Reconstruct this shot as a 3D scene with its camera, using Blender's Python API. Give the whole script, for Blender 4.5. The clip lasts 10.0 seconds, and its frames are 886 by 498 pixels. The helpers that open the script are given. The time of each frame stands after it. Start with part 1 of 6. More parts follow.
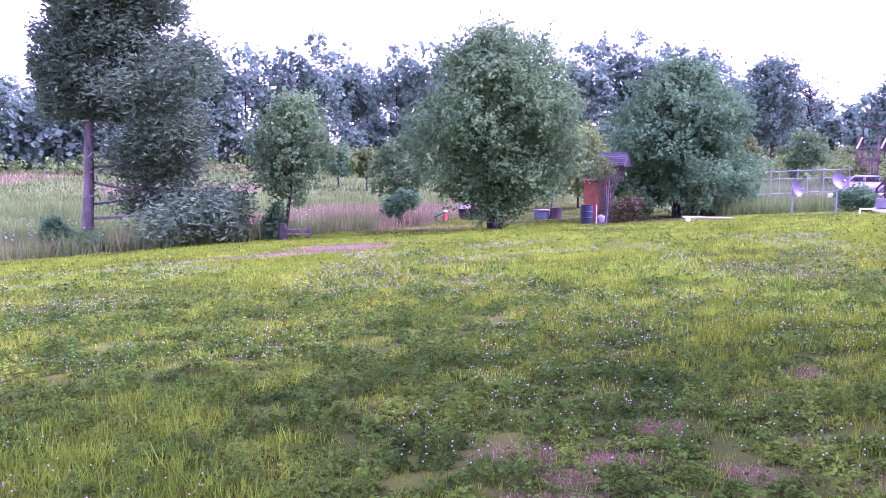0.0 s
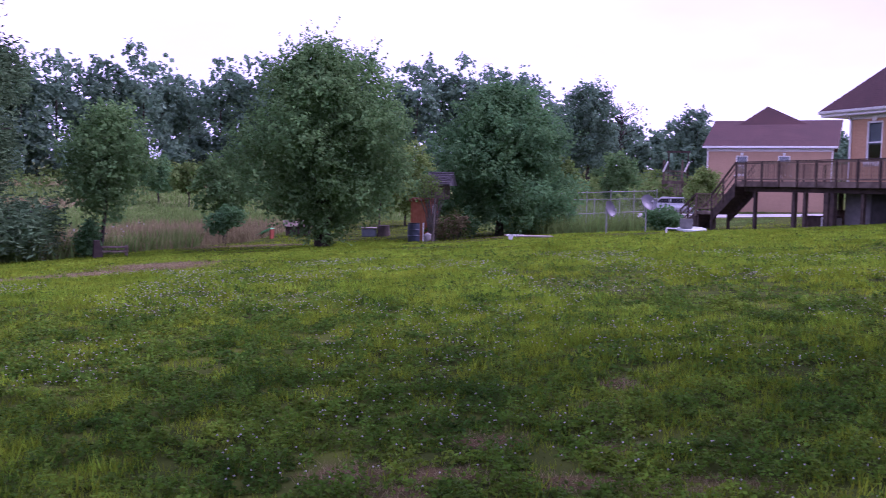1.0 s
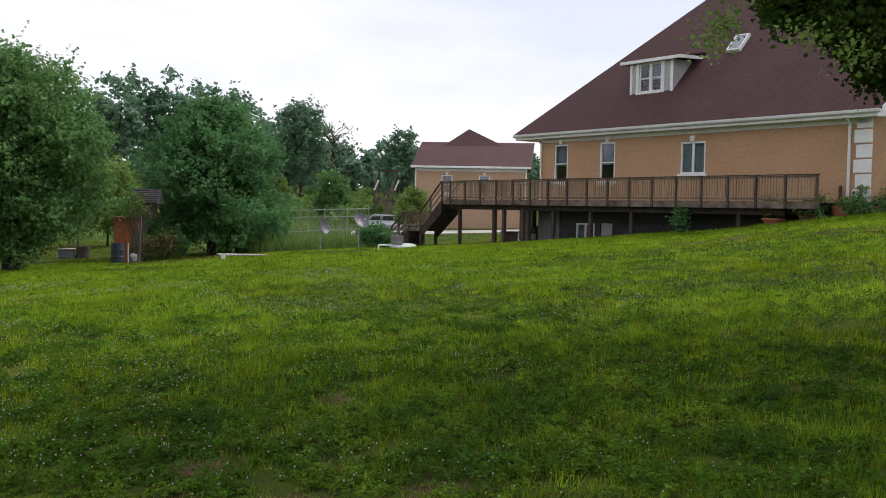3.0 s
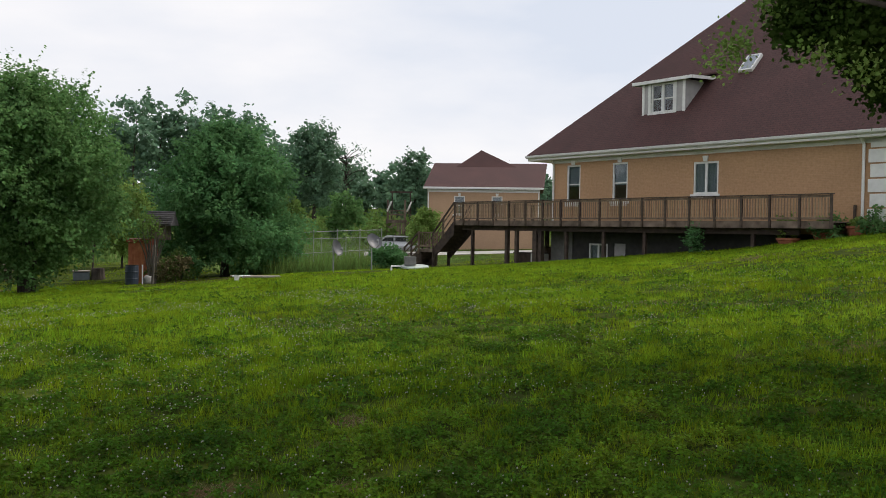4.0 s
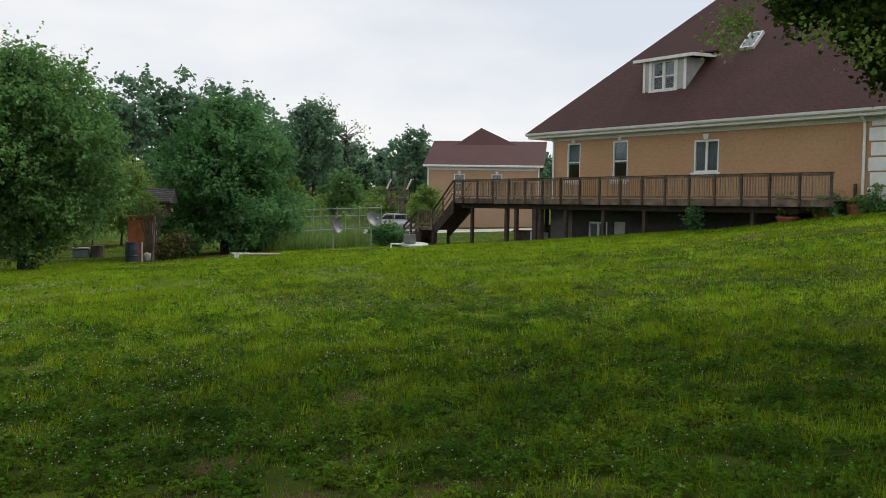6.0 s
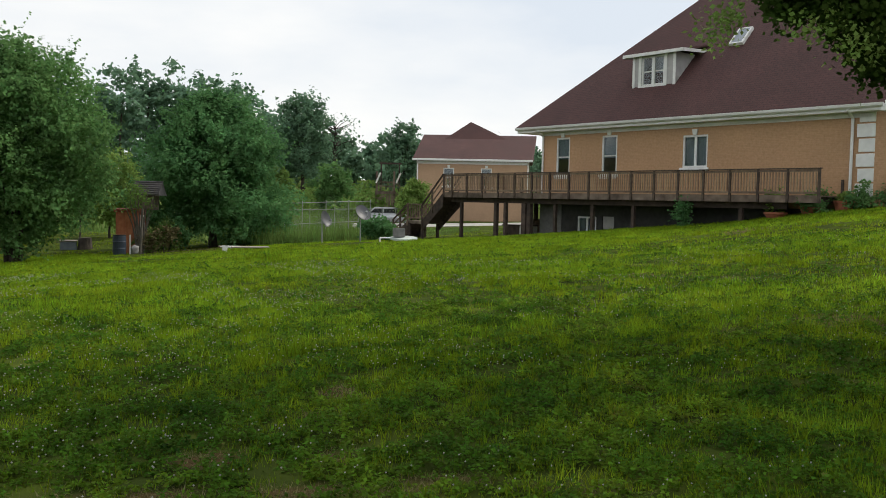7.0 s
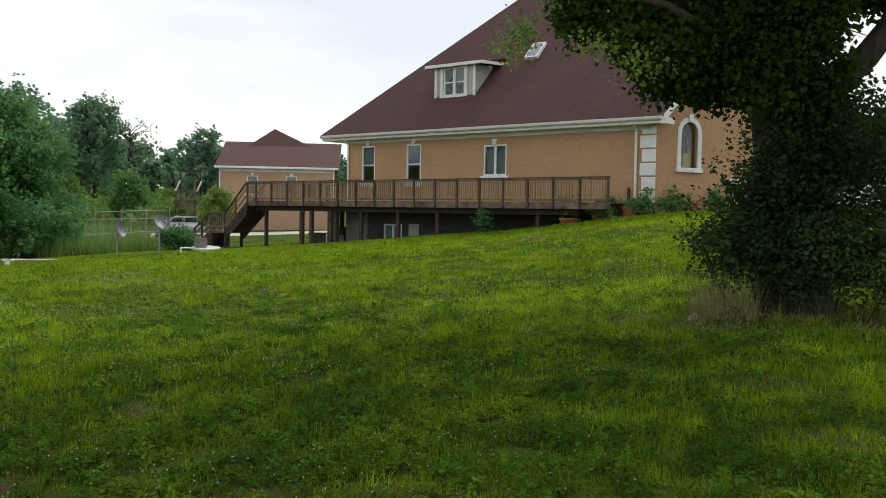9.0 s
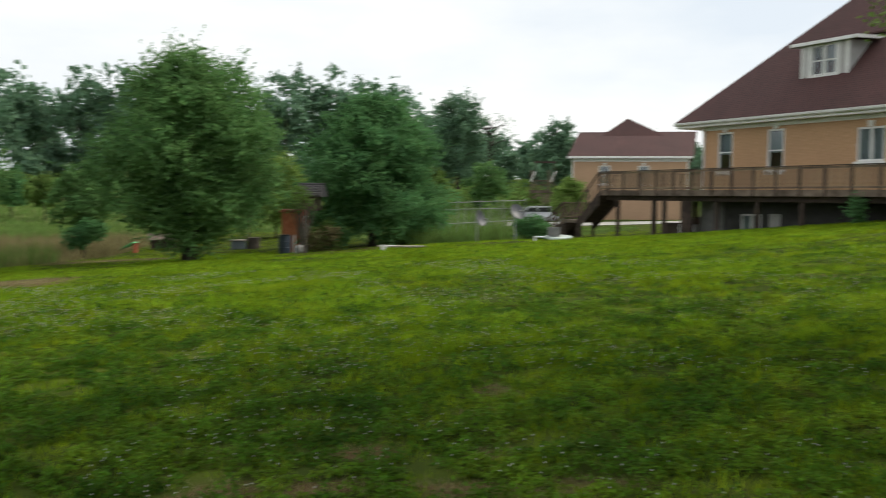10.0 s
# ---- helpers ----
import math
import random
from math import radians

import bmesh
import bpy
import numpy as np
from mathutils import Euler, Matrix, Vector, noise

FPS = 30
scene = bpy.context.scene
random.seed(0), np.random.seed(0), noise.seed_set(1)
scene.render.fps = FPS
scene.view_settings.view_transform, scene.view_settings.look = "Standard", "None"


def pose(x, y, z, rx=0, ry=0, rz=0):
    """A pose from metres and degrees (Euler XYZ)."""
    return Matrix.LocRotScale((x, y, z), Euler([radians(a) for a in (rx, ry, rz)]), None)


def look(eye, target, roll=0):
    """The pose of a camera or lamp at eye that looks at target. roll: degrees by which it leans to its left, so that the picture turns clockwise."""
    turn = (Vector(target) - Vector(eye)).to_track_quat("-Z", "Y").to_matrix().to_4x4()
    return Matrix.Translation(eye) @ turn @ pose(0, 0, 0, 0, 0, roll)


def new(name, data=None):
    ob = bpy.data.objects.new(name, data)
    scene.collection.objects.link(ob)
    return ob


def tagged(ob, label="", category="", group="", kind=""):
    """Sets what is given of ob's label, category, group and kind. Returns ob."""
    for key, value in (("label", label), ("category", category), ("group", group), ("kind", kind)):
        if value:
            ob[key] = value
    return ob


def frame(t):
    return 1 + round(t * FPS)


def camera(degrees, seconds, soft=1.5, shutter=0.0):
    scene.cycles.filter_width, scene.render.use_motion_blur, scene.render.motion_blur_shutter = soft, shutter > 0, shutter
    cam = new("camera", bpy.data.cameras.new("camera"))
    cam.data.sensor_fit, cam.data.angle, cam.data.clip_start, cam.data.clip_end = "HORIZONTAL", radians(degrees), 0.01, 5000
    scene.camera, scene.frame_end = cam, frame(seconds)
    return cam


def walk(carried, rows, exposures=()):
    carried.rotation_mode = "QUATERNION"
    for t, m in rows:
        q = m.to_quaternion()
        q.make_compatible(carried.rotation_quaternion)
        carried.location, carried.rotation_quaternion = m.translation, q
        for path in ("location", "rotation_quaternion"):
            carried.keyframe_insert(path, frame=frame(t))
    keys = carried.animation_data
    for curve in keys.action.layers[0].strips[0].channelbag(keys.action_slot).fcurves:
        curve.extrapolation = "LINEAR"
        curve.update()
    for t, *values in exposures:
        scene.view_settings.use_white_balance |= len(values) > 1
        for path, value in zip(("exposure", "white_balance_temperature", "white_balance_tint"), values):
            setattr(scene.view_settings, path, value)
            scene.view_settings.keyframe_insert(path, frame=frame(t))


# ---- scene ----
# ---- camera: a person on the lawn, turning on the spot ----
cam = camera(51.9, 10.0, soft=0.9, shutter=0.15)
EYE = (0.0, 0.0, 1.6)
# seconds, yaw, pitch, roll (degrees)
TURNS = [
    (0, 0.88, -5.26, -0.31), (0.5, -1.01, -4.27, -0.53), (0.6, -1.75, -3.00, -0.60), (0.7, -3.73, -3.05, -0.74), (0.8, -6.62, -3.51, -0.81), (1, -9.90, -4.01, -1.12),
    (1.1, -12.53, -3.97, -1.10), (1.2, -16.60, -3.90, -1.30), (1.3, -20.00, -4.15, -1.50), (1.4, -21.33, -4.52, -1.40), (1.5, -22.67, -4.92, -1.77), (2, -25.16, -3.20, -0.90),
    (2.2, -26.50, -2.90, -1.00), (2.5, -27.68, -2.47, -1.06), (2.7, -27.83, -2.76, -1.06), (4, -26.96, -1.24, -0.86), (4.5, -26.48, -1.56, -0.53), (5, -25.96, -1.45, -0.42),
    (5.5, -25.96, -2.65, -0.57), (6, -26.98, -2.63, -0.97), (6.2, -27.11, -2.80, -1.04), (7.3, -27.80, -3.00, -1.25), (7.5, -28.11, -2.90, -1.14), (7.8, -30.50, -2.30, -0.85),
    (8, -31.98, -1.75, -0.52), (8.2, -34.38, -1.94, -0.60), (8.5, -38.28, -2.40, -0.42), (9, -39.80, -2.27, -0.91), (9.5, -33.66, -2.24, -0.69), (9.7, -30.60, -2.35, -0.75),
    (9.8, -28.00, -2.45, -0.72), (10, -17.95, -3.22, -0.69),
]
walk(cam, [(t, pose(*EYE, 90 + p, r, w)) for t, w, p, r in TURNS],
     exposures=[(0.0, 1.86, 5120, 112), (0.5, 1.12, 5120, 106), (1.0, 0.3, 5200, 80), (1.5, 0.14, 5500, 56), (2.5, 0.18, 6100, 25), (4.5, -0.07, 6500, 13), (5.5, -0.08, 6500, 12), (7.5, 0.08, 6600, 9), (9.0, 0.17, 6650, 9), (9.5, 0.25, 6650, 9), (10.0, 0.15, 6600, 8)])

# ---- sky and sun: a bright, thinly overcast late afternoon ----
world = bpy.data.worlds.new("sky")
scene.world = world
world.use_nodes = True
wn, wl = world.node_tree.nodes, world.node_tree.links
wn.clear()
SUN_EL, SUN_AZ = 46.0, 82.0
w_out, w_bg = wn.new("ShaderNodeOutputWorld"), wn.new("ShaderNodeBackground")
w_sky = wn.new("ShaderNodeTexSky")
w_sky.sky_type, w_sky.sun_disc = "NISHITA", False
w_sky.sun_elevation, w_sky.sun_rotation = radians(SUN_EL), radians(SUN_AZ)
w_co, w_map, w_noise = wn.new("ShaderNodeTexCoord"), wn.new("ShaderNodeMapping"), wn.new("ShaderNodeTexNoise")
w_map.inputs["Scale"].default_value = (1.0, 1.0, 3.2)
w_noise.inputs["Scale"].default_value, w_noise.inputs["Detail"].default_value = 2.2, 6.0
w_ramp = wn.new("ShaderNodeValToRGB")
w_ramp.color_ramp.elements[0].position, w_ramp.color_ramp.elements[0].color = 0.34, (7.5, 8.15, 9.0, 1)
w_ramp.color_ramp.elements[1].position, w_ramp.color_ramp.elements[1].color = 0.64, (10.4, 10.35, 10.2, 1)
w_mix = wn.new("ShaderNodeMixRGB")
w_mix.inputs[0].default_value = 0.93
wl.new(w_co.outputs["Generated"], w_map.inputs[0])
wl.new(w_map.outputs[0], w_noise.inputs["Vector"])
wl.new(w_noise.outputs["Fac"], w_ramp.inputs[0])
wl.new(w_sky.outputs[0], w_mix.inputs[1])
wl.new(w_ramp.outputs[0], w_mix.inputs[2])
wl.new(w_mix.outputs[0], w_bg.inputs[0])
w_bg.inputs[1].default_value = 0.1
wl.new(w_bg.outputs[0], w_out.inputs[0])

sun_lamp = bpy.data.lights.new("sun", "SUN")
sun_lamp.energy, sun_lamp.angle, sun_lamp.color = 2.6, radians(12), (1.0, 0.93, 0.82)
sun = new("sun", sun_lamp)
sa, se = radians(SUN_AZ), radians(SUN_EL)
sun.matrix_world = look((80 * math.sin(sa) * math.cos(se), 80 * math.cos(sa) * math.cos(se), 80 * math.sin(se)), (0, 0, 0))


# ---- materials ----
def material(name, ramp, scale=6.0, detail=6.0, rough=0.7, metal=0.0, bump=0.2, bump_scale=None, grain=(1, 1, 1), blotch=0.25,
             blotch_scale=0.6, random_part=0.0, island=0.0, trans=0.0, spec=0.5, space="Object"):
    """Two scales of colour noise over a ramp, fine relief, and a change from piece to piece."""
    m = bpy.data.materials.new(name)
    m.use_nodes = True
    n, l = m.node_tree.nodes, m.node_tree.links
    b = n["Principled BSDF"]
    co, mp = n.new("ShaderNodeTexCoord"), n.new("ShaderNodeMapping")
    mp.inputs["Scale"].default_value = grain
    l.new(co.outputs[space], mp.inputs[0])
    a = n.new("ShaderNodeTexNoise")
    a.inputs["Scale"].default_value, a.inputs["Detail"].default_value = scale, detail
    l.new(mp.outputs[0], a.inputs["Vector"])
    r = n.new("ShaderNodeValToRGB")
    while len(r.color_ramp.elements) < len(ramp):
        r.color_ramp.elements.new(0.5)
    for i, c in enumerate(ramp):
        r.color_ramp.elements[i].position = 0.28 + 0.44 * i / max(1, len(ramp) - 1)
        r.color_ramp.elements[i].color = (*c, 1)
    l.new(a.outputs["Fac"], r.inputs[0])
    c2 = n.new("ShaderNodeTexNoise")
    c2.inputs["Scale"].default_value, c2.inputs["Detail"].default_value = blotch_scale, 4.0
    l.new(co.outputs[space], c2.inputs["Vector"])
    v = n.new("ShaderNodeMapRange")
    v.inputs[1].default_value, v.inputs[2].default_value = 0.3, 0.7
    v.inputs[3].default_value, v.inputs[4].default_value = 1 - blotch, 1 + blotch
    l.new(c2.outputs["Fac"], v.inputs[0])
    h = n.new("ShaderNodeHueSaturation")
    l.new(r.outputs[0], h.inputs["Color"])
    last = v.outputs[0]
    if random_part or island:
        src = n.new("ShaderNodeObjectInfo").outputs["Random"] if random_part else n.new("ShaderNodeNewGeometry").outputs["Random Per Island"]
        amount = random_part or island
        q = n.new("ShaderNodeMapRange")
        q.inputs[3].default_value, q.inputs[4].default_value = 1 - amount, 1 + amount
        l.new(src, q.inputs[0])
        mul = n.new("ShaderNodeMath")
        mul.operation = "MULTIPLY"
        l.new(last, mul.inputs[0])
        l.new(q.outputs[0], mul.inputs[1])
        last = mul.outputs[0]
        hue = n.new("ShaderNodeMapRange")
        hue.inputs[3].default_value, hue.inputs[4].default_value = 0.5 - amount * 0.05, 0.5 + amount * 0.05
        l.new(src, hue.inputs[0])
        l.new(hue.outputs[0], h.inputs["Hue"])
    l.new(last, h.inputs["Value"])
    l.new(h.outputs[0], b.inputs["Base Color"])
    b.inputs["Roughness"].default_value, b.inputs["Metallic"].default_value = rough, metal
    b.inputs["Specular IOR Level"].default_value = spec
    if bump:
        k = n.new("ShaderNodeTexNoise")
        k.inputs["Scale"].default_value, k.inputs["Detail"].default_value = bump_scale or scale * 4, 5.0
        l.new(mp.outputs[0], k.inputs["Vector"])
        u = n.new("ShaderNodeBump")
        u.inputs["Strength"].default_value, u.inputs["Distance"].default_value = bump, 0.02
        l.new(k.outputs["Fac"], u.inputs["Height"])
        l.new(u.outputs[0], b.inputs["Normal"])
    if trans:
        t = n.new("ShaderNodeBsdfTranslucent")
        l.new(h.outputs[0], t.inputs["Color"])
        mx = n.new("ShaderNodeMixShader")
        mx.inputs[0].default_value = trans
        l.new(b.outputs[0], mx.inputs[1])
        l.new(t.outputs[0], mx.inputs[2])
        l.new(mx.outputs[0], n["Material Output"].inputs["Surface"])
    return m


def add_lines(m, width, height, mortar, strength=0.3, tint=None):
    """Brick or shingle courses over a material: joints in the relief and, faintly, in the colour."""
    n, l = m.node_tree.nodes, m.node_tree.links
    b = n["Principled BSDF"]
    co = n.new("ShaderNodeTexCoord")
    mp = n.new("ShaderNodeMapping")
    l.new(co.outputs["UV"], mp.inputs[0])
    br = n.new("ShaderNodeTexBrick")
    br.inputs["Scale"].default_value = 1.0
    br.inputs["Brick Width"].default_value, br.inputs["Row Height"].default_value = width, height
    br.inputs["Mortar Size"].default_value, br.inputs["Mortar Smooth"].default_value = mortar, 0.3
    br.inputs["Color1"].default_value, br.inputs["Color2"].default_value = (1, 1, 1, 1), (0.82, 0.82, 0.82, 1)
    br.inputs["Mortar"].default_value = (*(tint or (0.6, 0.6, 0.6)), 1)
    l.new(mp.outputs[0], br.inputs["Vector"])
    mul = n.new("ShaderNodeMixRGB")
    mul.blend_type = "MULTIPLY"
    mul.inputs[0].default_value = strength
    l.new(b.inputs["Base Color"].links[0].from_socket, mul.inputs[1])
    l.new(br.outputs["Color"], mul.inputs[2])
    l.new(mul.outputs[0], b.inputs["Base Color"])
    bump = n.new("ShaderNodeBump")
    bump.invert = True
    bump.inputs["Strength"].default_value, bump.inputs["Distance"].default_value = 0.5, 0.01
    l.new(br.outputs["Fac"], bump.inputs["Height"])
    l.new(b.inputs["Normal"].links[0].from_socket, bump.inputs["Normal"])
    l.new(bump.outputs[0], b.inputs["Normal"])
    return m


def glass_material():
    m = bpy.data.materials.new("window_glass")
    m.use_nodes = True
    b = m.node_tree.nodes["Principled BSDF"]
    b.inputs["Base Color"].default_value = (0.75, 0.8, 0.82, 1)
    b.inputs["Roughness"].default_value, b.inputs["Transmission Weight"].default_value = 0.03, 1.0
    return m


STUCCO = add_lines(material("tan_brick", [(0.42, 0.245, 0.13), (0.48, 0.285, 0.155), (0.52, 0.32, 0.18)], 9, 6, 0.85, bump=0.25, blotch=0.07, blotch_scale=0.35), 0.2, 0.067, 0.006, 0.35)
STUCCO_FAR = material("tan_wall", [(0.42, 0.27, 0.17), (0.48, 0.31, 0.20)], 7, 5, 0.85, blotch=0.08)
SHINGLE = add_lines(material("maroon_shingle", [(0.052, 0.0195, 0.019), (0.072, 0.027, 0.025), (0.092, 0.036, 0.033)], 14, 6, 0.85, bump=0.3, blotch=0.14, blotch_scale=0.5), 0.33, 0.14, 0.012, 0.8, (0.35, 0.32, 0.32))
WHITE = material("white_trim", [(0.68, 0.68, 0.66), (0.78, 0.78, 0.76)], 5, 5, 0.55, bump=0.05, blotch=0.06)
GUTTER = material("cream_gutter", [(0.60, 0.60, 0.56), (0.70, 0.70, 0.66)], 3, 5, 0.4, bump=0.03, blotch=0.08)
SIDING = material("grey_siding", [(0.36, 0.35, 0.34), (0.44, 0.43, 0.42)], 5, 5, 0.7, blotch=0.1)
DECKWOOD = material("weathered_deck_wood", [(0.085, 0.060, 0.045), (0.14, 0.105, 0.08), (0.20, 0.16, 0.125)], 5, 8, 0.85, bump=0.35, blotch=0.4, blotch_scale=1.3, random_part=0.25, grain=(1, 1, 1))
RAILWOOD = material("brown_rail_wood", [(0.12, 0.082, 0.055), (0.17, 0.12, 0.082), (0.23, 0.165, 0.115)], 6, 8, 0.8, bump=0.3, blotch=0.3, blotch_scale=1.0, random_part=0.22)
DARKRAIL = material("dark_rail_wood", [(0.045, 0.030, 0.023), (0.07, 0.048, 0.036), (0.10, 0.07, 0.052)], 6, 8, 0.8, bump=0.3, blotch=0.3, blotch_scale=1.0, random_part=0.25)
BALWOOD = material("tan_baluster_wood", [(0.20, 0.135, 0.085), (0.28, 0.195, 0.125), (0.34, 0.25, 0.17)], 6, 8, 0.8, bump=0.25, blotch=0.2, blotch_scale=1.0, random_part=0.22)
FASCIA = material("stained_deck_fascia", [(0.07, 0.048, 0.036), (0.17, 0.125, 0.095), (0.25, 0.19, 0.15)], 2.2, 9, 0.85, bump=0.3, blotch=0.4, blotch_scale=0.9)
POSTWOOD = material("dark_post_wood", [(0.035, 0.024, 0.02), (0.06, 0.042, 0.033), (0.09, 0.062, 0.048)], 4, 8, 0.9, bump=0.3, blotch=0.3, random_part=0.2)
CONCRETE = material("grey_concrete", [(0.13, 0.13, 0.125), (0.19, 0.185, 0.18)], 6, 8, 0.9, blotch=0.2)
# near black: the shade under the deck is put into the wall's colour
SHADED_BASEMENT = material("deck_shaded_wall", [(0.035, 0.035, 0.034), (0.06, 0.058, 0.056)], 4, 7, 0.95, blotch=0.3)
BARK = material("bark", [(0.03, 0.023, 0.018), (0.055, 0.043, 0.034), (0.085, 0.068, 0.055)], 9, 8, 0.95, bump=0.8, bump_scale=25, grain=(1, 1, 0.25), blotch=0.3, blotch_scale=2)
PINEBARK = material("pine_bark", [(0.075, 0.065, 0.052), (0.12, 0.105, 0.085), (0.16, 0.142, 0.115)], 8, 8, 0.95, bump=0.8, bump_scale=20, grain=(1, 1, 0.3), blotch=0.3, blotch_scale=2)
GLASS = glass_material()
DARK = material("dark_interior", [(0.012, 0.012, 0.013), (0.03, 0.03, 0.03)], 3, 4, 0.9, bump=0)
CURTAIN = material("pale_curtain", [(0.22, 0.245, 0.27), (0.33, 0.36, 0.39)], 6, 4, 0.9, grain=(6, 6, 0.5), blotch=0.15)


def leafy(name, lo, hi, trans=0.35, island=0.3, rough=0.75, spec=0.05):
    mid = tuple((a + b) / 2 for a, b in zip(lo, hi))
    return material(name, [lo, mid, hi], 0.9, 4, rough, bump=0, blotch=0.25, blotch_scale=0.35, island=island, trans=trans, spec=spec)


LEAF = leafy("mulberry_leaves", (0.096, 0.205, 0.072), (0.170, 0.310, 0.100), 0.45, 0.2)
LEAF_DARK = leafy("dark_leaves", (0.078, 0.190, 0.076), (0.140, 0.288, 0.102), 0.45, 0.2)
LEAF_LIGHT = leafy("young_and_sunlit_leaves", (0.16, 0.26, 0.06), (0.26, 0.37, 0.10))
LEAF_MAPLE = leafy("maple_leaves", (0.030, 0.058, 0.014), (0.068, 0.112, 0.022), 0.36, 0.2, 0.85, 0.02)
LEAF_SHRUB = leafy("shrub_leaves", (0.022, 0.045, 0.018), (0.055, 0.095, 0.034), 0.3)
NEEDLE = leafy("pine_needles", (0.080, 0.155, 0.072), (0.130, 0.220, 0.098), 0.4, 0.2)
# distance haze is put into this leaf colour: paler and bluer than the near trees
LEAF_HAZED = leafy("hazed_woodland_leaves", (0.108, 0.200, 0.132), (0.172, 0.285, 0.168), 0.45, 0.2)
WEEDS = leafy("weeds", (0.095, 0.165, 0.040), (0.185, 0.285, 0.075), 0.4)
DRYGRASS = leafy("dry_grass", (0.185, 0.160, 0.075), (0.30, 0.255, 0.135), 0.3)


def turf(name, dark, mid, light, straw, trans, fine=5.0, cover=0.5):
    """Lawn plants: colour drifting from patch to patch and clump to clump, with straw-coloured dead bits."""
    m = material(name, [dark, mid, light], 1.1, 7, 0.7, bump=0, blotch=0.42, blotch_scale=fine, island=0.34, trans=trans, spec=0.06)
    n, l = m.node_tree.nodes, m.node_tree.links
    h = next(k for k in n if k.bl_idname == "ShaderNodeHueSaturation")
    co = n.new("ShaderNodeTexCoord")
    a = n.new("ShaderNodeTexNoise")
    a.inputs["Scale"].default_value, a.inputs["Detail"].default_value, a.inputs["Roughness"].default_value = 2.3, 8.0, 0.7
    l.new(co.outputs["Object"], a.inputs["Vector"])
    r = n.new("ShaderNodeMapRange")
    r.inputs[1].default_value, r.inputs[2].default_value = cover, cover + 0.13
    r.inputs[4].default_value = 0.8
    l.new(a.outputs["Fac"], r.inputs[0])
    mx = n.new("ShaderNodeMixRGB")
    mx.inputs[2].default_value = (*straw, 1)
    l.new(r.outputs[0], mx.inputs[0])
    l.new(h.inputs["Color"].links[0].from_socket, mx.inputs[1])
    l.new(mx.outputs[0], h.inputs["Color"])
    return m


BLADES = turf("grass_blades", (0.095, 0.165, 0.008), (0.170, 0.255, 0.011), (0.280, 0.365, 0.016), (0.26, 0.17, 0.06), 0.45, 4.0, 0.60)
TUFTS = turf("tuft_blades", (0.130, 0.240, 0.012), (0.205, 0.325, 0.018), (0.285, 0.405, 0.028), (0.30, 0.26, 0.06), 0.45, 3.0, 0.66)
CLOVER = turf("clover_leaves", (0.034, 0.090, 0.010), (0.078, 0.158, 0.014), (0.165, 0.255, 0.018), (0.17, 0.10, 0.042), 0.40, 6.0, 0.59)
PETAL = material("clover_flowers", [(0.36, 0.35, 0.31), (0.50, 0.48, 0.44)], 30, 3, 0.8, bump=0, island=0.15, trans=0.3)


# ---- mesh helpers ----
def link(name, me, mats, parent=None, label=""):
    ob = new(name, me)
    for m in mats if isinstance(mats, (list, tuple)) else [mats]:
        me.materials.append(m)
    if parent is not None:
        ob.parent = parent
    if label:
        ob["label"] = label
    return ob


def part(name, bm, mats, parent=None, label="", smooth=False):
    me = bpy.data.meshes.new(name)
    bmesh.ops.recalc_face_normals(bm, faces=bm.faces)
    for f in bm.faces:
        f.smooth = smooth
    bm.to_mesh(me)
    bm.free()
    return link(name, me, mats, parent, label)


def thing(name, at, label, category, rz=0.0, group="", kind=""):
    """An empty at a thing's base, to carry its parts."""
    ob = new(name)
    ob.empty_display_size = 0.2
    ob.matrix_world = pose(*at, 0, 0, rz)
    return tagged(ob, label, category, group, kind)


def add_box(bm, lo, hi, bevel=0.0, m=None, uv=False):
    c = [(a + b) / 2 for a, b in zip(lo, hi)]
    s = [abs(b - a) for a, b in zip(lo, hi)]
    made = bmesh.ops.create_cube(bm, size=1.0, matrix=Matrix.Translation(c) @ Matrix.Diagonal((*s, 1)))["verts"]
    if bevel:
        edges = list({e for v in made for e in v.link_edges})
        made = list({v for f in bmesh.ops.bevel(bm, geom=edges, offset=bevel, segments=1, affect="EDGES")["faces"] for v in f.verts} | {v for v in made if v.is_valid})
    if m is not None:
        bmesh.ops.transform(bm, matrix=m, verts=[v for v in made if v.is_valid])
    return made


def boxed(lo, hi, bevel=0.0):
    bm = bmesh.new()
    add_box(bm, lo, hi, bevel)
    return bm


def add_tube(bm, points, radii, sides=8, cap=True):
    """A tapered tube along points."""
    rings = []
    n = len(points)
    for i, (p, r) in enumerate(zip(points, radii)):
        p = Vector(p)
        d = (Vector(points[min(i + 1, n - 1)]) - Vector(points[max(i - 1, 0)])).normalized()
        a = d.cross(Vector((0.31, 0.95, 0.05)) if abs(d.y) < 0.9 else Vector((1, 0, 0))).normalized()
        b = d.cross(a)
        rings.append([bm.verts.new(p + r * (math.cos(2 * math.pi * k / sides) * a + math.sin(2 * math.pi * k / sides) * b)) for k in range(sides)])
    for r0, r1 in zip(rings, rings[1:]):
        for k in range(sides):
            bm.faces.new((r0[k], r0[(k + 1) % sides], r1[(k + 1) % sides], r1[k]))
    if cap:
        bm.faces.new(rings[0][::-1])
        bm.faces.new(rings[-1])


def prism(bm, outline, offset):
    """A closed outline (3D points in one plane) pushed along offset."""
    a = [bm.verts.new(p) for p in outline]
    b = [bm.verts.new(Vector(p) + Vector(offset)) for p in outline]
    bm.faces.new(a[::-1])
    bm.faces.new(b)
    for i in range(len(a)):
        j = (i + 1) % len(a)
        bm.faces.new((a[i], a[j], b[j], b[i]))


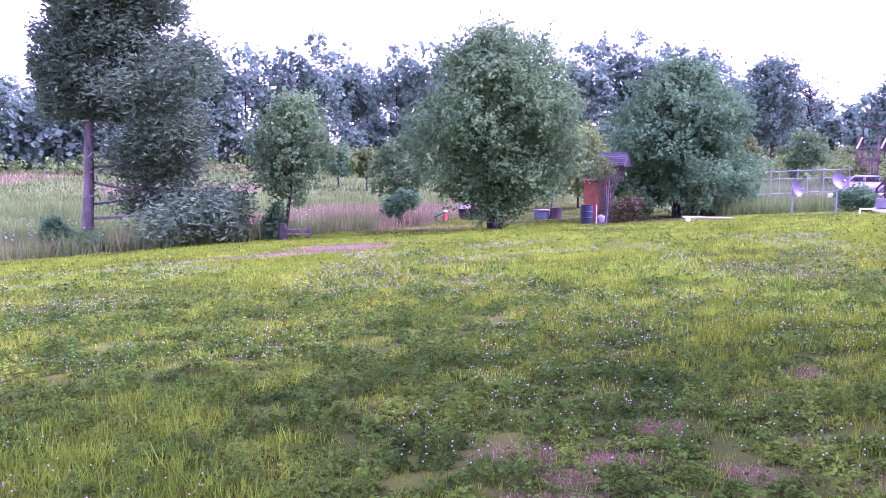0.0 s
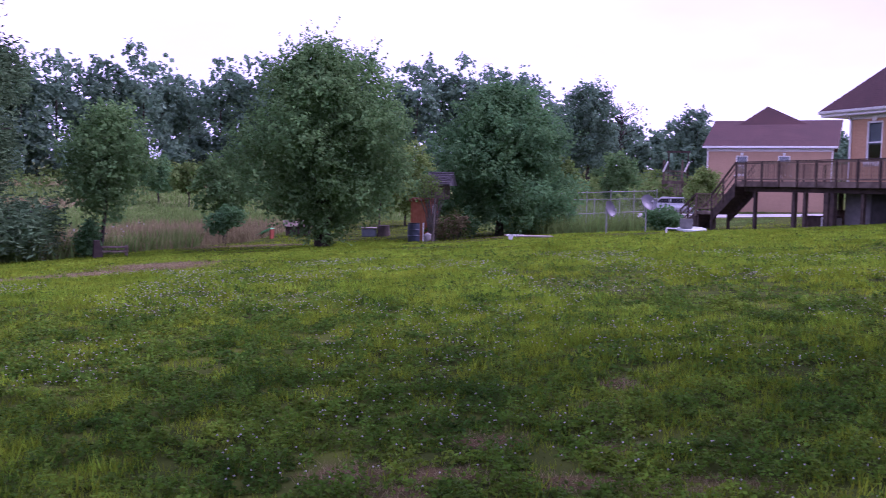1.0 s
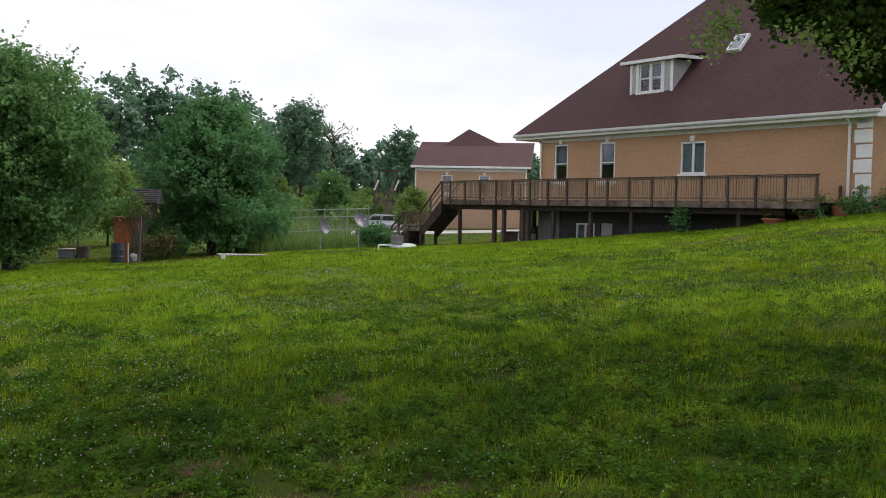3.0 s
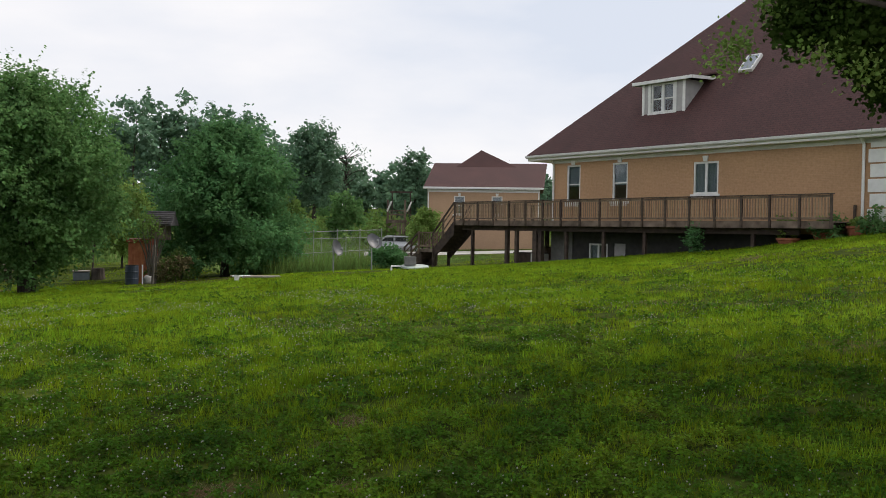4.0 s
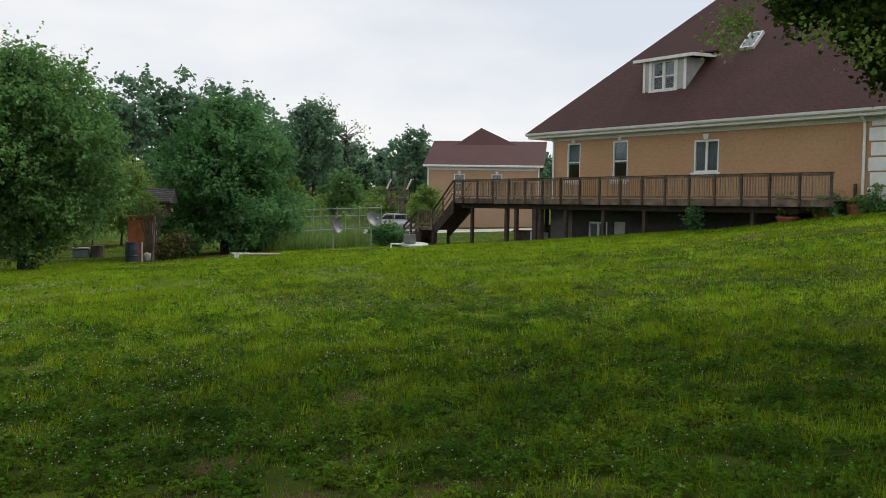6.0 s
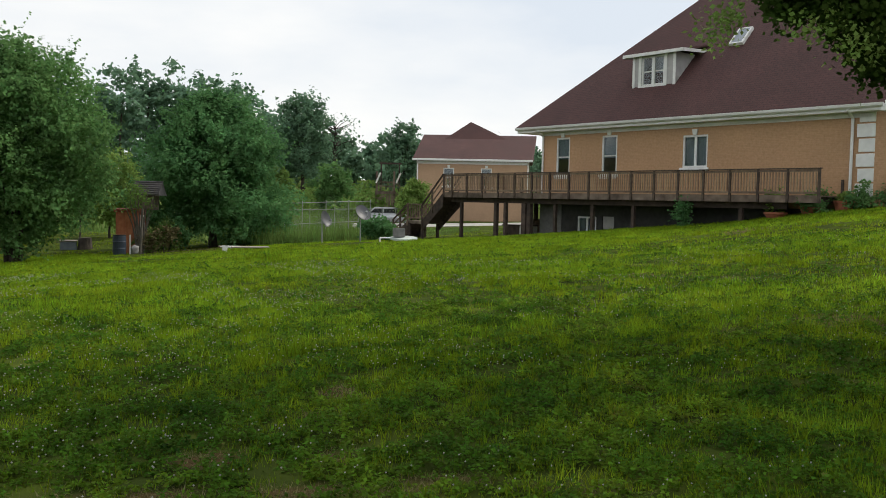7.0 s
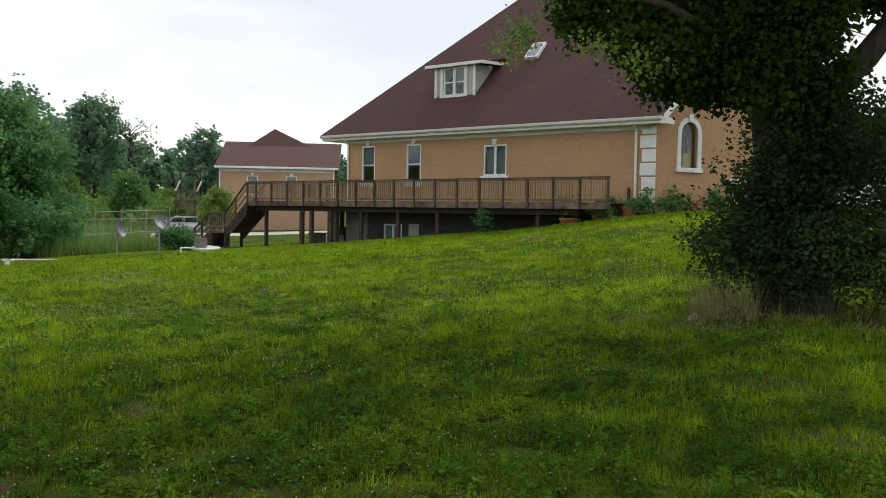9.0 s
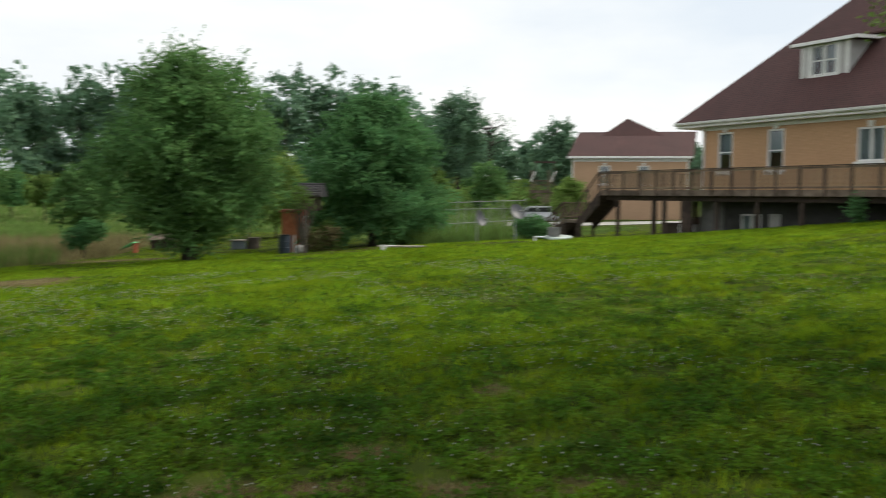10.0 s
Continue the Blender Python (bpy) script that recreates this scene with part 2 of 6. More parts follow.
def uv_planar(ob, axis_u, axis_v):
    """UVs in metres, so that courses lie true."""
    me = ob.data
    lay = me.uv_layers.new(name="uv")
    au, av = Vector(axis_u), Vector(axis_v)
    for lp in me.loops:
        c = me.vertices[lp.vertex_index].co
        lay.data[lp.index].uv = (c.dot(au), c.dot(av))
    return ob


def quads_mesh(name, verts, per, smooth=False):
    """A mesh from an array (pieces, per, 3): each piece one face."""
    n = len(verts)
    me = bpy.data.meshes.new(name)
    me.vertices.add(n * per)
    me.vertices.foreach_set("co", np.ascontiguousarray(verts, dtype=np.float32).ravel())
    me.loops.add(n * per)
    me.loops.foreach_set("vertex_index", np.arange(n * per, dtype=np.int32))
    me.polygons.add(n)
    me.polygons.foreach_set("loop_start", np.arange(0, n * per, per, dtype=np.int32))
    me.update(calc_edges=True)
    return me


RNG = np.random.default_rng(7)


def leaf_quads(centres, size, droop=0.35, flat=0.5, rng=RNG, face=0.0, wide=0.33):
    """A pointed four-cornered leaf or sprig at each centre, turned at random."""
    n = len(centres)
    d = rng.normal(size=(n, 3))
    d[:, 2] = d[:, 2] * flat - droop
    d /= np.linalg.norm(d, axis=1)[:, None]
    e = np.cross(d, rng.normal(size=(n, 3)) + np.array([0, 0, face]))
    e /= np.linalg.norm(e, axis=1)[:, None] + 1e-9
    s = size * rng.uniform(0.6, 1.35, n)[:, None]
    up = np.cross(d, e)
    out = np.empty((n, 4, 3))
    out[:, 0] = centres - d * s * 0.5
    out[:, 1] = centres + e * s * wide + up * s * 0.08
    out[:, 2] = centres + d * s * 0.5
    out[:, 3] = centres - e * s * wide + up * s * 0.08
    return out


# ---- the lie of the land: a slope that falls to the west, a shallow valley, fields that rise to the woods ----
LAND_AZ = (-26.64, -11.2, 2.21, 11.48, 19.71, 27.97, 36.22, 44.45, 52.56, 62.7)
LAND_D = (0, 8, 18, 30, 40, 50, 70, 100, 150, 250)
LAND_H = (
    (0, -0.27, -0.8, -1.68, -2.31, -2.22, -1.41, 0.16, 1.2, 4.09),
    (0, -0.17, -0.54, -1.11, -1.74, -1.91, -1.51, -0.05, 3.26, 7.19),
    (0, -0.12, -0.29, -0.75, -1.23, -1.6, -1.31, 0.06, 3.88, 7.7),
    (0, -0.07, -0.18, -0.54, -0.92, -1.29, -0.89, 0.37, 3.67, 7.7),
    (0, -0.02, -0.06, -0.18, -0.32, -0.77, -0.69, 0.37, 3.26, 7.7),
    (0, 0, 0.02, -0.01, -0.11, -0.51, -0.48, 0.37, 2.13, 6.16),
    (0, 0.03, 0.18, 0.33, 0.37, 0.06, 0.04, 0.37, 1.61, 5.12),
    (0, 0.07, 0.33, 0.71, 0.92, 0.78, 0.55, 0.57, 1.61, 4.09),
    (0, 0.09, 0.59, 1.42, 1.95, 2.02, 1.48, 1.19, 1.61, 4.09),
    (0, 0.14, 0.66, 1.52, 2.13, 2.33, 2.1, 1.61, 1.61, 4.09),
)
AZ_FINE = np.arange(-181.0, 181.1, 2.0)
D_FINE = np.concatenate([np.arange(0, 60, 1.0), np.arange(60, 150, 3.0), np.arange(150, 400, 12.5), [450, 600, 900, 1500, 2600]])


def land_grid():
    rows = np.array([np.interp(D_FINE, LAND_D, h) for h in LAND_H])
    g = np.array([[np.interp(a, LAND_AZ, rows[:, k]) for k in range(len(D_FINE))] for a in AZ_FINE])
    for _ in range(3):
        g[:, 1:-1] = (g[:, :-2] + 2 * g[:, 1:-1] + g[:, 2:]) / 4
        g[1:-1] = (g[:-2] + 2 * g[1:-1] + g[2:]) / 4
    side = np.interp(AZ_FINE, (-181, -150, -60, -25, 62, 100, 150, 181), (0, 0, .6, 1, 1, .6, 0, 0))
    near = np.exp(-(D_FINE / 90.0) ** 2)
    return g * (side[:, None] * near[None, :] + (1 - near)[None, :] * np.maximum(side, 0.55)[:, None])


LAND = land_grid()


def ground_z(x, y):
    """Height of the ground; takes numbers or arrays."""
    x, y = np.asarray(x, float), np.asarray(y, float)
    d, a = np.hypot(x, y), np.degrees(np.arctan2(x, y))
    i = np.clip((a + 181) / 2, 0, len(AZ_FINE) - 1.001)
    j = np.interp(d, D_FINE, np.arange(len(D_FINE)))
    j = np.clip(j, 0, len(D_FINE) - 1.001)
    i0, j0 = i.astype(int), j.astype(int)
    fi, fj = i - i0, j - j0
    return (LAND[i0, j0] * (1 - fi) * (1 - fj) + LAND[i0 + 1, j0] * fi * (1 - fj) + LAND[i0, j0 + 1] * (1 - fi) * fj + LAND[i0 + 1, j0 + 1] * fi * fj)


def polar(az, d, up=0.0):
    """A place at a bearing (degrees from ahead, clockwise) and distance, up above the ground."""
    x, y = d * math.sin(radians(az)), d * math.cos(radians(az))
    return (x, y, float(ground_z(x, y)) + up)


def lawn_material():
    m = material("lawn_soil", [(0.024, 0.036, 0.008), (0.048, 0.068, 0.012), (0.090, 0.116, 0.018)], 1.4, 9, 0.98, bump=0.6, bump_scale=40, blotch=0.3, blotch_scale=0.25, spec=0.02)
    n, l = m.node_tree.nodes, m.node_tree.links
    b = n["Principled BSDF"]
    base = b.inputs["Base Color"].links[0].from_socket
    att = n.new("ShaderNodeVertexColor")
    att.layer_name = "cover"
    sep = n.new("ShaderNodeSeparateColor")
    l.new(att.outputs["Color"], sep.inputs[0])
    wear = n.new("ShaderNodeTexNoise")
    wear.inputs["Scale"].default_value, wear.inputs["Detail"].default_value = 3.0, 8.0
    co = n.new("ShaderNodeTexCoord")
    l.new(co.outputs["Object"], wear.inputs["Vector"])
    last = base
    for chan, ramp in (("Red", [(0.065, 0.038, 0.020), (0.165, 0.100, 0.054)]), ("Green", [(0.10, 0.15, 0.045), (0.20, 0.24, 0.09)])):
        r = n.new("ShaderNodeValToRGB")
        r.color_ramp.elements[0].position, r.color_ramp.elements[0].color = 0.3, (*ramp[0], 1)
        r.color_ramp.elements[1].position, r.color_ramp.elements[1].color = 0.7, (*ramp[1], 1)
        l.new(wear.outputs["Fac"], r.inputs[0])
        mul = n.new("ShaderNodeMath")
        mul.operation = "MULTIPLY_ADD"
        mul.inputs[1].default_value, mul.inputs[2].default_value = 1.0, -0.5
        add = n.new("ShaderNodeMath")
        add.operation = "ADD"
        add.use_clamp = True
        l.new(wear.outputs["Fac"], mul.inputs[0])
        two = n.new("ShaderNodeMath")
        two.operation = "MULTIPLY"
        l.new(sep.outputs[chan], two.inputs[0])
        l.new(sep.outputs[chan], two.inputs[1])
        l.new(two.outputs[0], add.inputs[0])
        gate = n.new("ShaderNodeMath")
        gate.operation = "MULTIPLY"
        l.new(mul.outputs[0], gate.inputs[0])
        l.new(sep.outputs[chan], gate.inputs[1])
        l.new(gate.outputs[0], add.inputs[1])
        mx = n.new("ShaderNodeMixRGB")
        l.new(add.outputs[0], mx.inputs[0])
        l.new(last, mx.inputs[1])
        l.new(r.outputs[0], mx.inputs[2])
        last = mx.outputs[0]
    l.new(last, b.inputs["Base Color"])
    return m


# bare patches: bearing, distance, half sizes across and along, strength
BARE = ((4.3, 5.15, 0.26, 0.24, 0.9), (6.9, 4.75, 0.2, 0.16, 0.8), (10.5, 5.1, 0.28, 0.18, 0.85), (13.0, 5.75, 0.24, 0.2, 0.85), (6.3, 4.4, 0.3, 0.16, 0.7), (18.4, 4.95, 0.3, 0.17, 0.8), (21.3, 5.65, 0.16, 0.2, 0.6), (21.5, 7.55, 0.2, 0.3, 0.75),
        (19.9, 6.75, 0.18, 0.18, 0.55), (25.0, 4.9, 0.22, 0.14, 0.6), (28.4, 5.15, 0.3, 0.12, 0.65), (36, 5.0, 0.3, 0.1, 0.5), (40.2, 17.8, 0.5, 0.5, 0.5), (46.1, 30.0, 0.7, 0.9, 0.5), (-11.2, 25.0, 3.3, 1.2, 1.0), (-7.1, 27.6, 1.9, 1.8, 1.0),
        (30.5, 44, 2.6, 0.8, 0.7), (12.5, 46, 3.0, 0.8, 0.6), (57.7, 11.8, 2.4, 1.0, 0.45), (60.7, 8.3, 1.2, 0.4, 0.35), (62.6, 6.7, 0.5, 0.3, 0.4), (-3.5, 45.5, 4.0, 1.0, 0.6))


def bare(x, y):
    x, y = np.asarray(x, float), np.asarray(y, float)
    out = np.zeros(np.broadcast(x, y).shape)
    for az, d, wide, deep, s in BARE:
        a = radians(az)
        u = (x * math.cos(a) - y * math.sin(a)) / wide
        v = (x * math.sin(a) + y * math.cos(a) - d) / deep
        wob = 1 + 0.3 * np.sin(5 * u + 3 * v + az) + 0.25 * np.sin(9 * v - 4 * u + d)
        out = np.maximum(out, s * np.clip(1.6 - 1.2 * wob * (u * u + v * v), 0, 1))
    return out


def lawn_edge(az):
    """Distance at which the mown lawn gives way to meadow."""
    return np.interp(az, (-42, -26.6, -11.2, -5, -2, 1.5, 5.5, 9.4, 13, 16, 19.7, 28, 36.2, 60.7), (37, 38, 41.5, 46, 50, 62, 68, 66, 54, 47, 44, 56, 75, 75))


def build_ground():
    na, nd = len(AZ_FINE) - 1, len(D_FINE)
    sub_d = np.unique(np.concatenate([np.arange(0, 4, 0.5), np.arange(4, 9, 0.08), np.arange(9, 14, 0.3), np.arange(14, 34, 0.35), D_FINE[D_FINE >= 34]]))
    az = np.radians(np.arange(-180, 180, 1.0))
    A, D = np.meshgrid(az, sub_d[1:], indexing="ij")
    X, Y = D * np.sin(A), D * np.cos(A)
    Z = ground_z(X, Y)
    ma, md = X.shape
    verts = np.concatenate([[[0, 0, 0]], np.stack([X, Y, Z], -1).reshape(-1, 3)])
    idx = 1 + np.arange(ma * md).reshape(ma, md)
    nxt = np.roll(idx, -1, axis=0)
    faces = [(0, int(nxt[i, 0]), int(idx[i, 0])) for i in range(ma)]
    q = np.stack([idx[:, :-1], nxt[:, :-1], nxt[:, 1:], idx[:, 1:]], -1).reshape(-1, 4)
    faces += [tuple(int(v) for v in f) for f in q]
    me = bpy.data.meshes.new("ground")
    me.from_pydata(verts.tolist(), [], faces)
    for p in me.polygons:
        p.use_smooth = True
    col = me.color_attributes.new("cover", "FLOAT_COLOR", "POINT")
    x, y = verts[:, 0], verts[:, 1]
    d, a = np.hypot(x, y), np.degrees(np.arctan2(x, y))
    meadow = np.clip((d - lawn_edge(a)) / 2.0, 0, 1) * np.where(np.abs(a) < 70, 1, 0.6)
    meadow *= np.interp(a, (14, 30), (0.8, 0.25))
    data = np.stack([bare(x, y), meadow, np.zeros_like(x), np.ones_like(x)], -1)
    col.data.foreach_set("color", data.astype(np.float32).ravel())
    ob = link("ground", me, lawn_material())
    tagged(ob, "sloping green lawn with clover, bare earth patches and meadow beyond", "ground", kind="structure")


build_ground()


# ---- the house ----
HOUSE_TURN = -79.25


def house_point(x, y, z=0.0):
    """From the house's own axes (x along its long wall to the near corner, y into the house) to the place."""
    a = radians(79.25)
    u, w = (math.sin(a), math.cos(a)), (math.cos(a), -math.sin(a))
    s, d = 16.82, 32.8
    px = d * u[0] - s * w[0] + x * w[0] + y * u[0]
    py = d * u[1] - s * w[1] + x * w[1] + y * u[1]
    return (px, py, z)


def wall_with_holes(x0, x1, z0, z1, y0, y1, holes):
    """A thick wall along x, with rectangular openings (xa, xb, za, zb) through it."""
    bm = bmesh.new()
    xs = sorted({x0, x1, *[h[0] for h in holes], *[h[1] for h in holes]})
    zs = sorted({z0, z1, *[h[2] for h in holes], *[h[3] for h in holes]})

    def solid(i, k):
        if not (0 <= i < len(xs) - 1 and 0 <= k < len(zs) - 1):
            return False
        cx, cz = (xs[i] + xs[i + 1]) / 2, (zs[k] + zs[k + 1]) / 2
        return not any(h[0] < cx < h[1] and h[2] < cz < h[3] for h in holes)

    def face(*pts):
        bm.faces.new([bm.verts.new(p) for p in pts])

    for i in range(len(xs) - 1):
        for k in range(len(zs) - 1):
            if not solid(i, k):
                continue
            a, b, c, d = xs[i], xs[i + 1], zs[k], zs[k + 1]
            face((a, y0, c), (b, y0, c), (b, y0, d), (a, y0, d))
            face((a, y1, c), (a, y1, d), (b, y1, d), (b, y1, c))
            if not solid(i - 1, k):
                face((a, y0, c), (a, y0, d), (a, y1, d), (a, y1, c))
            if not solid(i + 1, k):
                face((b, y0, c), (b, y1, c), (b, y1, d), (b, y0, d))
            if not solid(i, k - 1):
                face((a, y0, c), (a, y1, c), (b, y1, c), (b, y0, c))
            if not solid(i, k + 1):
                face((a, y0, d), (b, y0, d), (b, y1, d), (a, y1, d))
    bmesh.ops.remove_doubles(bm, verts=bm.verts, dist=0.0005)
    return bm


def sash_window(parent, x, z0, w, h, style, m=None, keystone=True, sill=True, y=0.0, curtain=True):
    """A white framed window in the wall y = 0 that faces -y. style: 'hung' (meeting rail across) or 'casement' (mullion upright)."""
    m = m or Matrix()
    fw = 0.085
    bm = bmesh.new()
    add_box(bm, (x, y + 0.02, z0), (x + fw, y + 0.12, z0 + h), 0.008)
    add_box(bm, (x + w - fw, y + 0.02, z0), (x + w, y + 0.12, z0 + h), 0.008)
    add_box(bm, (x + fw, y + 0.022, z0 + h - fw), (x + w - fw, y + 0.118, z0 + h), 0.008)
    add_box(bm, (x + fw, y + 0.022, z0), (x + w - fw, y + 0.118, z0 + fw), 0.008)
    if style == "hung":
        add_box(bm, (x + fw, y + 0.04, z0 + h * 0.46), (x + w - fw, y + 0.10, z0 + h * 0.46 + 0.06), 0.005)
    else:
        add_box(bm, (x + w / 2 - 0.06, y + 0.03, z0 + fw), (x + w / 2 + 0.06, y + 0.11, z0 + h - fw), 0.005)
    bmesh.ops.transform(bm, matrix=m, verts=bm.verts)
    win = part("window", bm, WHITE, parent, "white-framed " + ("sash" if style == "hung" else "casement") + " window")
    spans = [(x + fw, x + w - fw, z0 + fw, z0 + h * 0.46), (x + fw, x + w - fw, z0 + h * 0.46 + 0.06, z0 + h - fw)] if style == "hung" else \
            [(x + fw, x + w / 2 - 0.06, z0 + fw, z0 + h - fw), (x + w / 2 + 0.06, x + w - fw, z0 + fw, z0 + h - fw)]
    for a, b, c, d in spans:
        bm = boxed((a - 0.01, y + 0.065, c - 0.01), (b + 0.01, y + 0.072, d + 0.01))
        bmesh.ops.transform(bm, matrix=m, verts=bm.verts)
        part("pane", bm, GLASS, win).visible_shadow = False
    if curtain:
        bm = boxed((x + 0.02, y + 0.16, z0 + (h * 0.42 if style == "hung" else 0.02)), (x + w * 0.98, y + 0.17, z0 + h - 0.02))
        bmesh.ops.transform(bm, matrix=m, verts=bm.verts)
        part("curtain", bm, CURTAIN, win)
    if sill:
        bm = boxed((x - 0.1, y - 0.09, z0 - 0.13), (x + w + 0.1, y + 0.02, z0), 0.012)
        n = int((w + 0.2) / 0.12)
        for i in range(n):
            xx = x - 0.08 + i * (w + 0.16) / n
            add_box(bm, (xx, y - 0.06, z0 - 0.22), (xx + 0.06, y, z0 - 0.13))
        bmesh.ops.transform(bm, matrix=m, verts=bm.verts)
        part("sill", bm, WHITE, win)
    if keystone:
        bm = bmesh.new()
        c = x + w / 2
        prism(bm, [(c - 0.09, y, z0 + h + 0.01), (c + 0.09, y, z0 + h + 0.01), (c + 0.14, y, z0 + h + 0.24), (c - 0.14, y, z0 + h + 0.24)], (0, -0.07, 0))
        bmesh.ops.transform(bm, matrix=m, verts=bm.verts)
        part("keystone", bm, WHITE, win)
    return win


def downspout(parent, x, z0, z1, y=-0.5):
    bm = bmesh.new()
    path = [(x, y + 0.05, z1), (x, y + 0.05, z1 - 0.14), (x, -0.07, z1 - 0.42), (x, -0.07, z0 + 0.12), (x, -0.2, z0)]
    add_tube(bm, path, [0.055] * 5, 8)
    part("downspout", bm, WHITE, parent)


def build_house():
    L, NX, DEPTH, BASE, EAVE, M = 16.5, 0.5, 17.0, -0.6, 5.48, 1.02
    h = thing("house", house_point(0, 0, 0), "large tan brick house with a maroon hipped shingle roof", "house", HOUSE_TURN)
    holes = [(-15.52, -14.6, 3.05, 4.88), (-12.52, -11.58, 3.04, 4.87), (-7.88, -6.6, 3.28, 4.68)]
    ob = part("wall", wall_with_holes(-L, NX, 1.62, EAVE - 0.2, 0, 0.3, holes), STUCCO, h)
    uv_planar(ob, (1, 0, 0), (0, 0, 1))
    for x, z0, w, hh, style in ((-15.52, 3.05, 0.92, 1.83, "hung"), (-12.52, 3.04, 0.94, 1.83, "hung"), (-7.88, 3.28, 1.28, 1.4, "casement")):
        sash_window(h, x, z0, w, hh, style)
    # walk-out basement under the deck
    base_holes = [(-13.95, -12.75, 0.05, 1.02), (-12.4, -11.65, -0.5, 1.05)]
    part("basement_wall", wall_with_holes(-L, NX, BASE - 0.6, 1.615, 0.02, 0.3, base_holes), SHADED_BASEMENT, h, "basement wall coloured dark for the deck's shade")
    # end stretch of the same wall, left in its lighter grey
    part("basement_wall_end", boxed((-L - 0.02, -0.06, BASE - 0.6), (-L + 1.5, 0.018, 1.6), 0.01), CONCRETE, h, "grey concrete end of the basement wall")
    sash_window(h, -13.95, 0.05, 1.2, 0.97, "casement", keystone=False, sill=False)
    # basement door
    door = part("door", boxed((-12.4, 0.1, -0.5), (-11.65, 0.16, 1.05), 0.01), SIDING, h)
    part("knob", boxed((-11.78, 0.05, 0.3), (-11.72, 0.1, 0.36), 0.01), DARK, door)
    # far end wall and back wall
    ob = part("wall", boxed((-L, 0.3, BASE - 0.6), (-L + 0.3, DEPTH, EAVE - 0.2)), STUCCO, h)
    uv_planar(ob, (0, 1, 0), (0, 0, 1))
    ob = part("wall", boxed((-L + 0.3, DEPTH - 0.3, BASE), (-2.2, DEPTH, EAVE - 0.2)), STUCCO, h)
    uv_planar(ob, (1, 0, 0), (0, 0, 1))
    ob = part("wall", boxed((-2.2, 9.2, BASE), (3.6, 9.5, EAVE - 0.2)), STUCCO, h)
    uv_planar(ob, (1, 0, 0), (0, 0, 1))
    ob = part("wall", boxed((-2.5, 9.5, BASE), (-2.2, DEPTH, EAVE - 0.2)), STUCCO, h)
    uv_planar(ob, (0, 1, 0), (0, 0, 1))
    # near gable end, which stands a little askew
    turn = Matrix.Translation((NX, 0, 0)) @ Matrix.Rotation(math.atan2(0.937, 0.35), 4, "Z")
    bx, by = 0.35, 0.937
    half = 4.8 / by
    bm = bmesh.new()
    ak, aw, az0, az1 = 1.8, 0.92, 3.55, 4.92
    arch = [(ak + aw / 2 * math.cos(t), az1 + aw / 2 * math.sin(t)) for t in [math.pi * i / 10 for i in range(11)]]
    roof_z = lambda k: EAVE - 0.1 + M * (k * by)
    # left of, right of, below and above the arched opening
    panels = [
        [(0, 0.6), (ak - aw / 2, 0.6), (ak - aw / 2, roof_z(ak - aw / 2) - 0.15), (0, roof_z(0) - 0.15)],
        [(ak - aw / 2, 0.6), (ak + aw / 2, 0.6), (ak + aw / 2, az0), (ak - aw / 2, az0)],
        [(ak + aw / 2, 0.6), (2 * half, 0.6), (2 * half, roof_z(0) - 0.15), (half, roof_z(half) - 0.2), (ak + aw / 2, roof_z(ak + aw / 2) - 0.15)],
        [*arch[::-1], (ak + aw / 2, roof_z(ak + aw / 2) - 0.15), (ak - aw / 2, roof_z(ak - aw / 2) - 0.15)],
    ]
    for p in panels:
        prism(bm, [(k, 0.0, z) for k, z in p], (0, 0.3, 0))
    bmesh.ops.transform(bm, matrix=turn, verts=bm.verts)
    ob = part("wall", bm, STUCCO, h)
    uv_planar(ob, (bx, by, 0), (0, 0, 1))
    # arched window: white surround, frame, pane, sill, keystone
    bm = bmesh.new()
    inner = [(ak - aw / 2, az0)] + [(k, z) for k, z in arch[::-1]] + [(ak + aw / 2, az0)]
    o2 = aw / 2 + 0.2
    outer = [(ak - o2, az0)] + [(ak + o2 * math.cos(t), az1 + o2 * math.sin(t)) for t in [math.pi * (10 - i) / 10 for i in range(11)]] + [(ak + o2, az0)]
    for i in range(len(inner) - 1):
        prism(bm, [(*(inner[i][0], -0.07), inner[i][1]), (*(inner[i + 1][0], -0.07), inner[i + 1][1]), (*(outer[i + 1][0], -0.07), outer[i + 1][1]), (*(outer[i][0], -0.07), outer[i][1])], (0, 0.09, 0))
    bmesh.ops.transform(bm, matrix=turn, verts=bm.verts)
    win = part("window", bm, WHITE, h, "arched window with a white surround")
    bm = boxed((ak - o2 - 0.05, -0.12, az0 - 0.18), (ak + o2 + 0.05, 0.0, az0), 0.015)
    bmesh.ops.transform(bm, matrix=turn, verts=bm.verts)
    part("sill", bm, WHITE, win)
    bm = bmesh.new()
    prism(bm, [(ak - 0.08, -0.07, az1 + o2 - 0.18), (ak + 0.08, -0.07, az1 + o2 - 0.18), (ak + 0.12, -0.07, az1 + o2 + 0.1), (ak - 0.12, -0.07, az1 + o2 + 0.1)], (0, -0.06, 0))
    bmesh.ops.transform(bm, matrix=turn, verts=bm.verts)
    part("keystone", bm, WHITE, win)
    bm = bmesh.new()
    prism(bm, [(k, 0.12, z) for k, z in inner], (0, 0.012, 0))
    bmesh.ops.transform(bm, matrix=turn, verts=bm.verts)
    part("pane", bm, GLASS, win).visible_shadow = False
    bm = boxed((ak - 0.1, 0.2, az0 + 0.02), (ak + 0.3, 0.24, az0 + 0.62), 0.02)
    bmesh.ops.transform(bm, matrix=turn, verts=bm.verts)
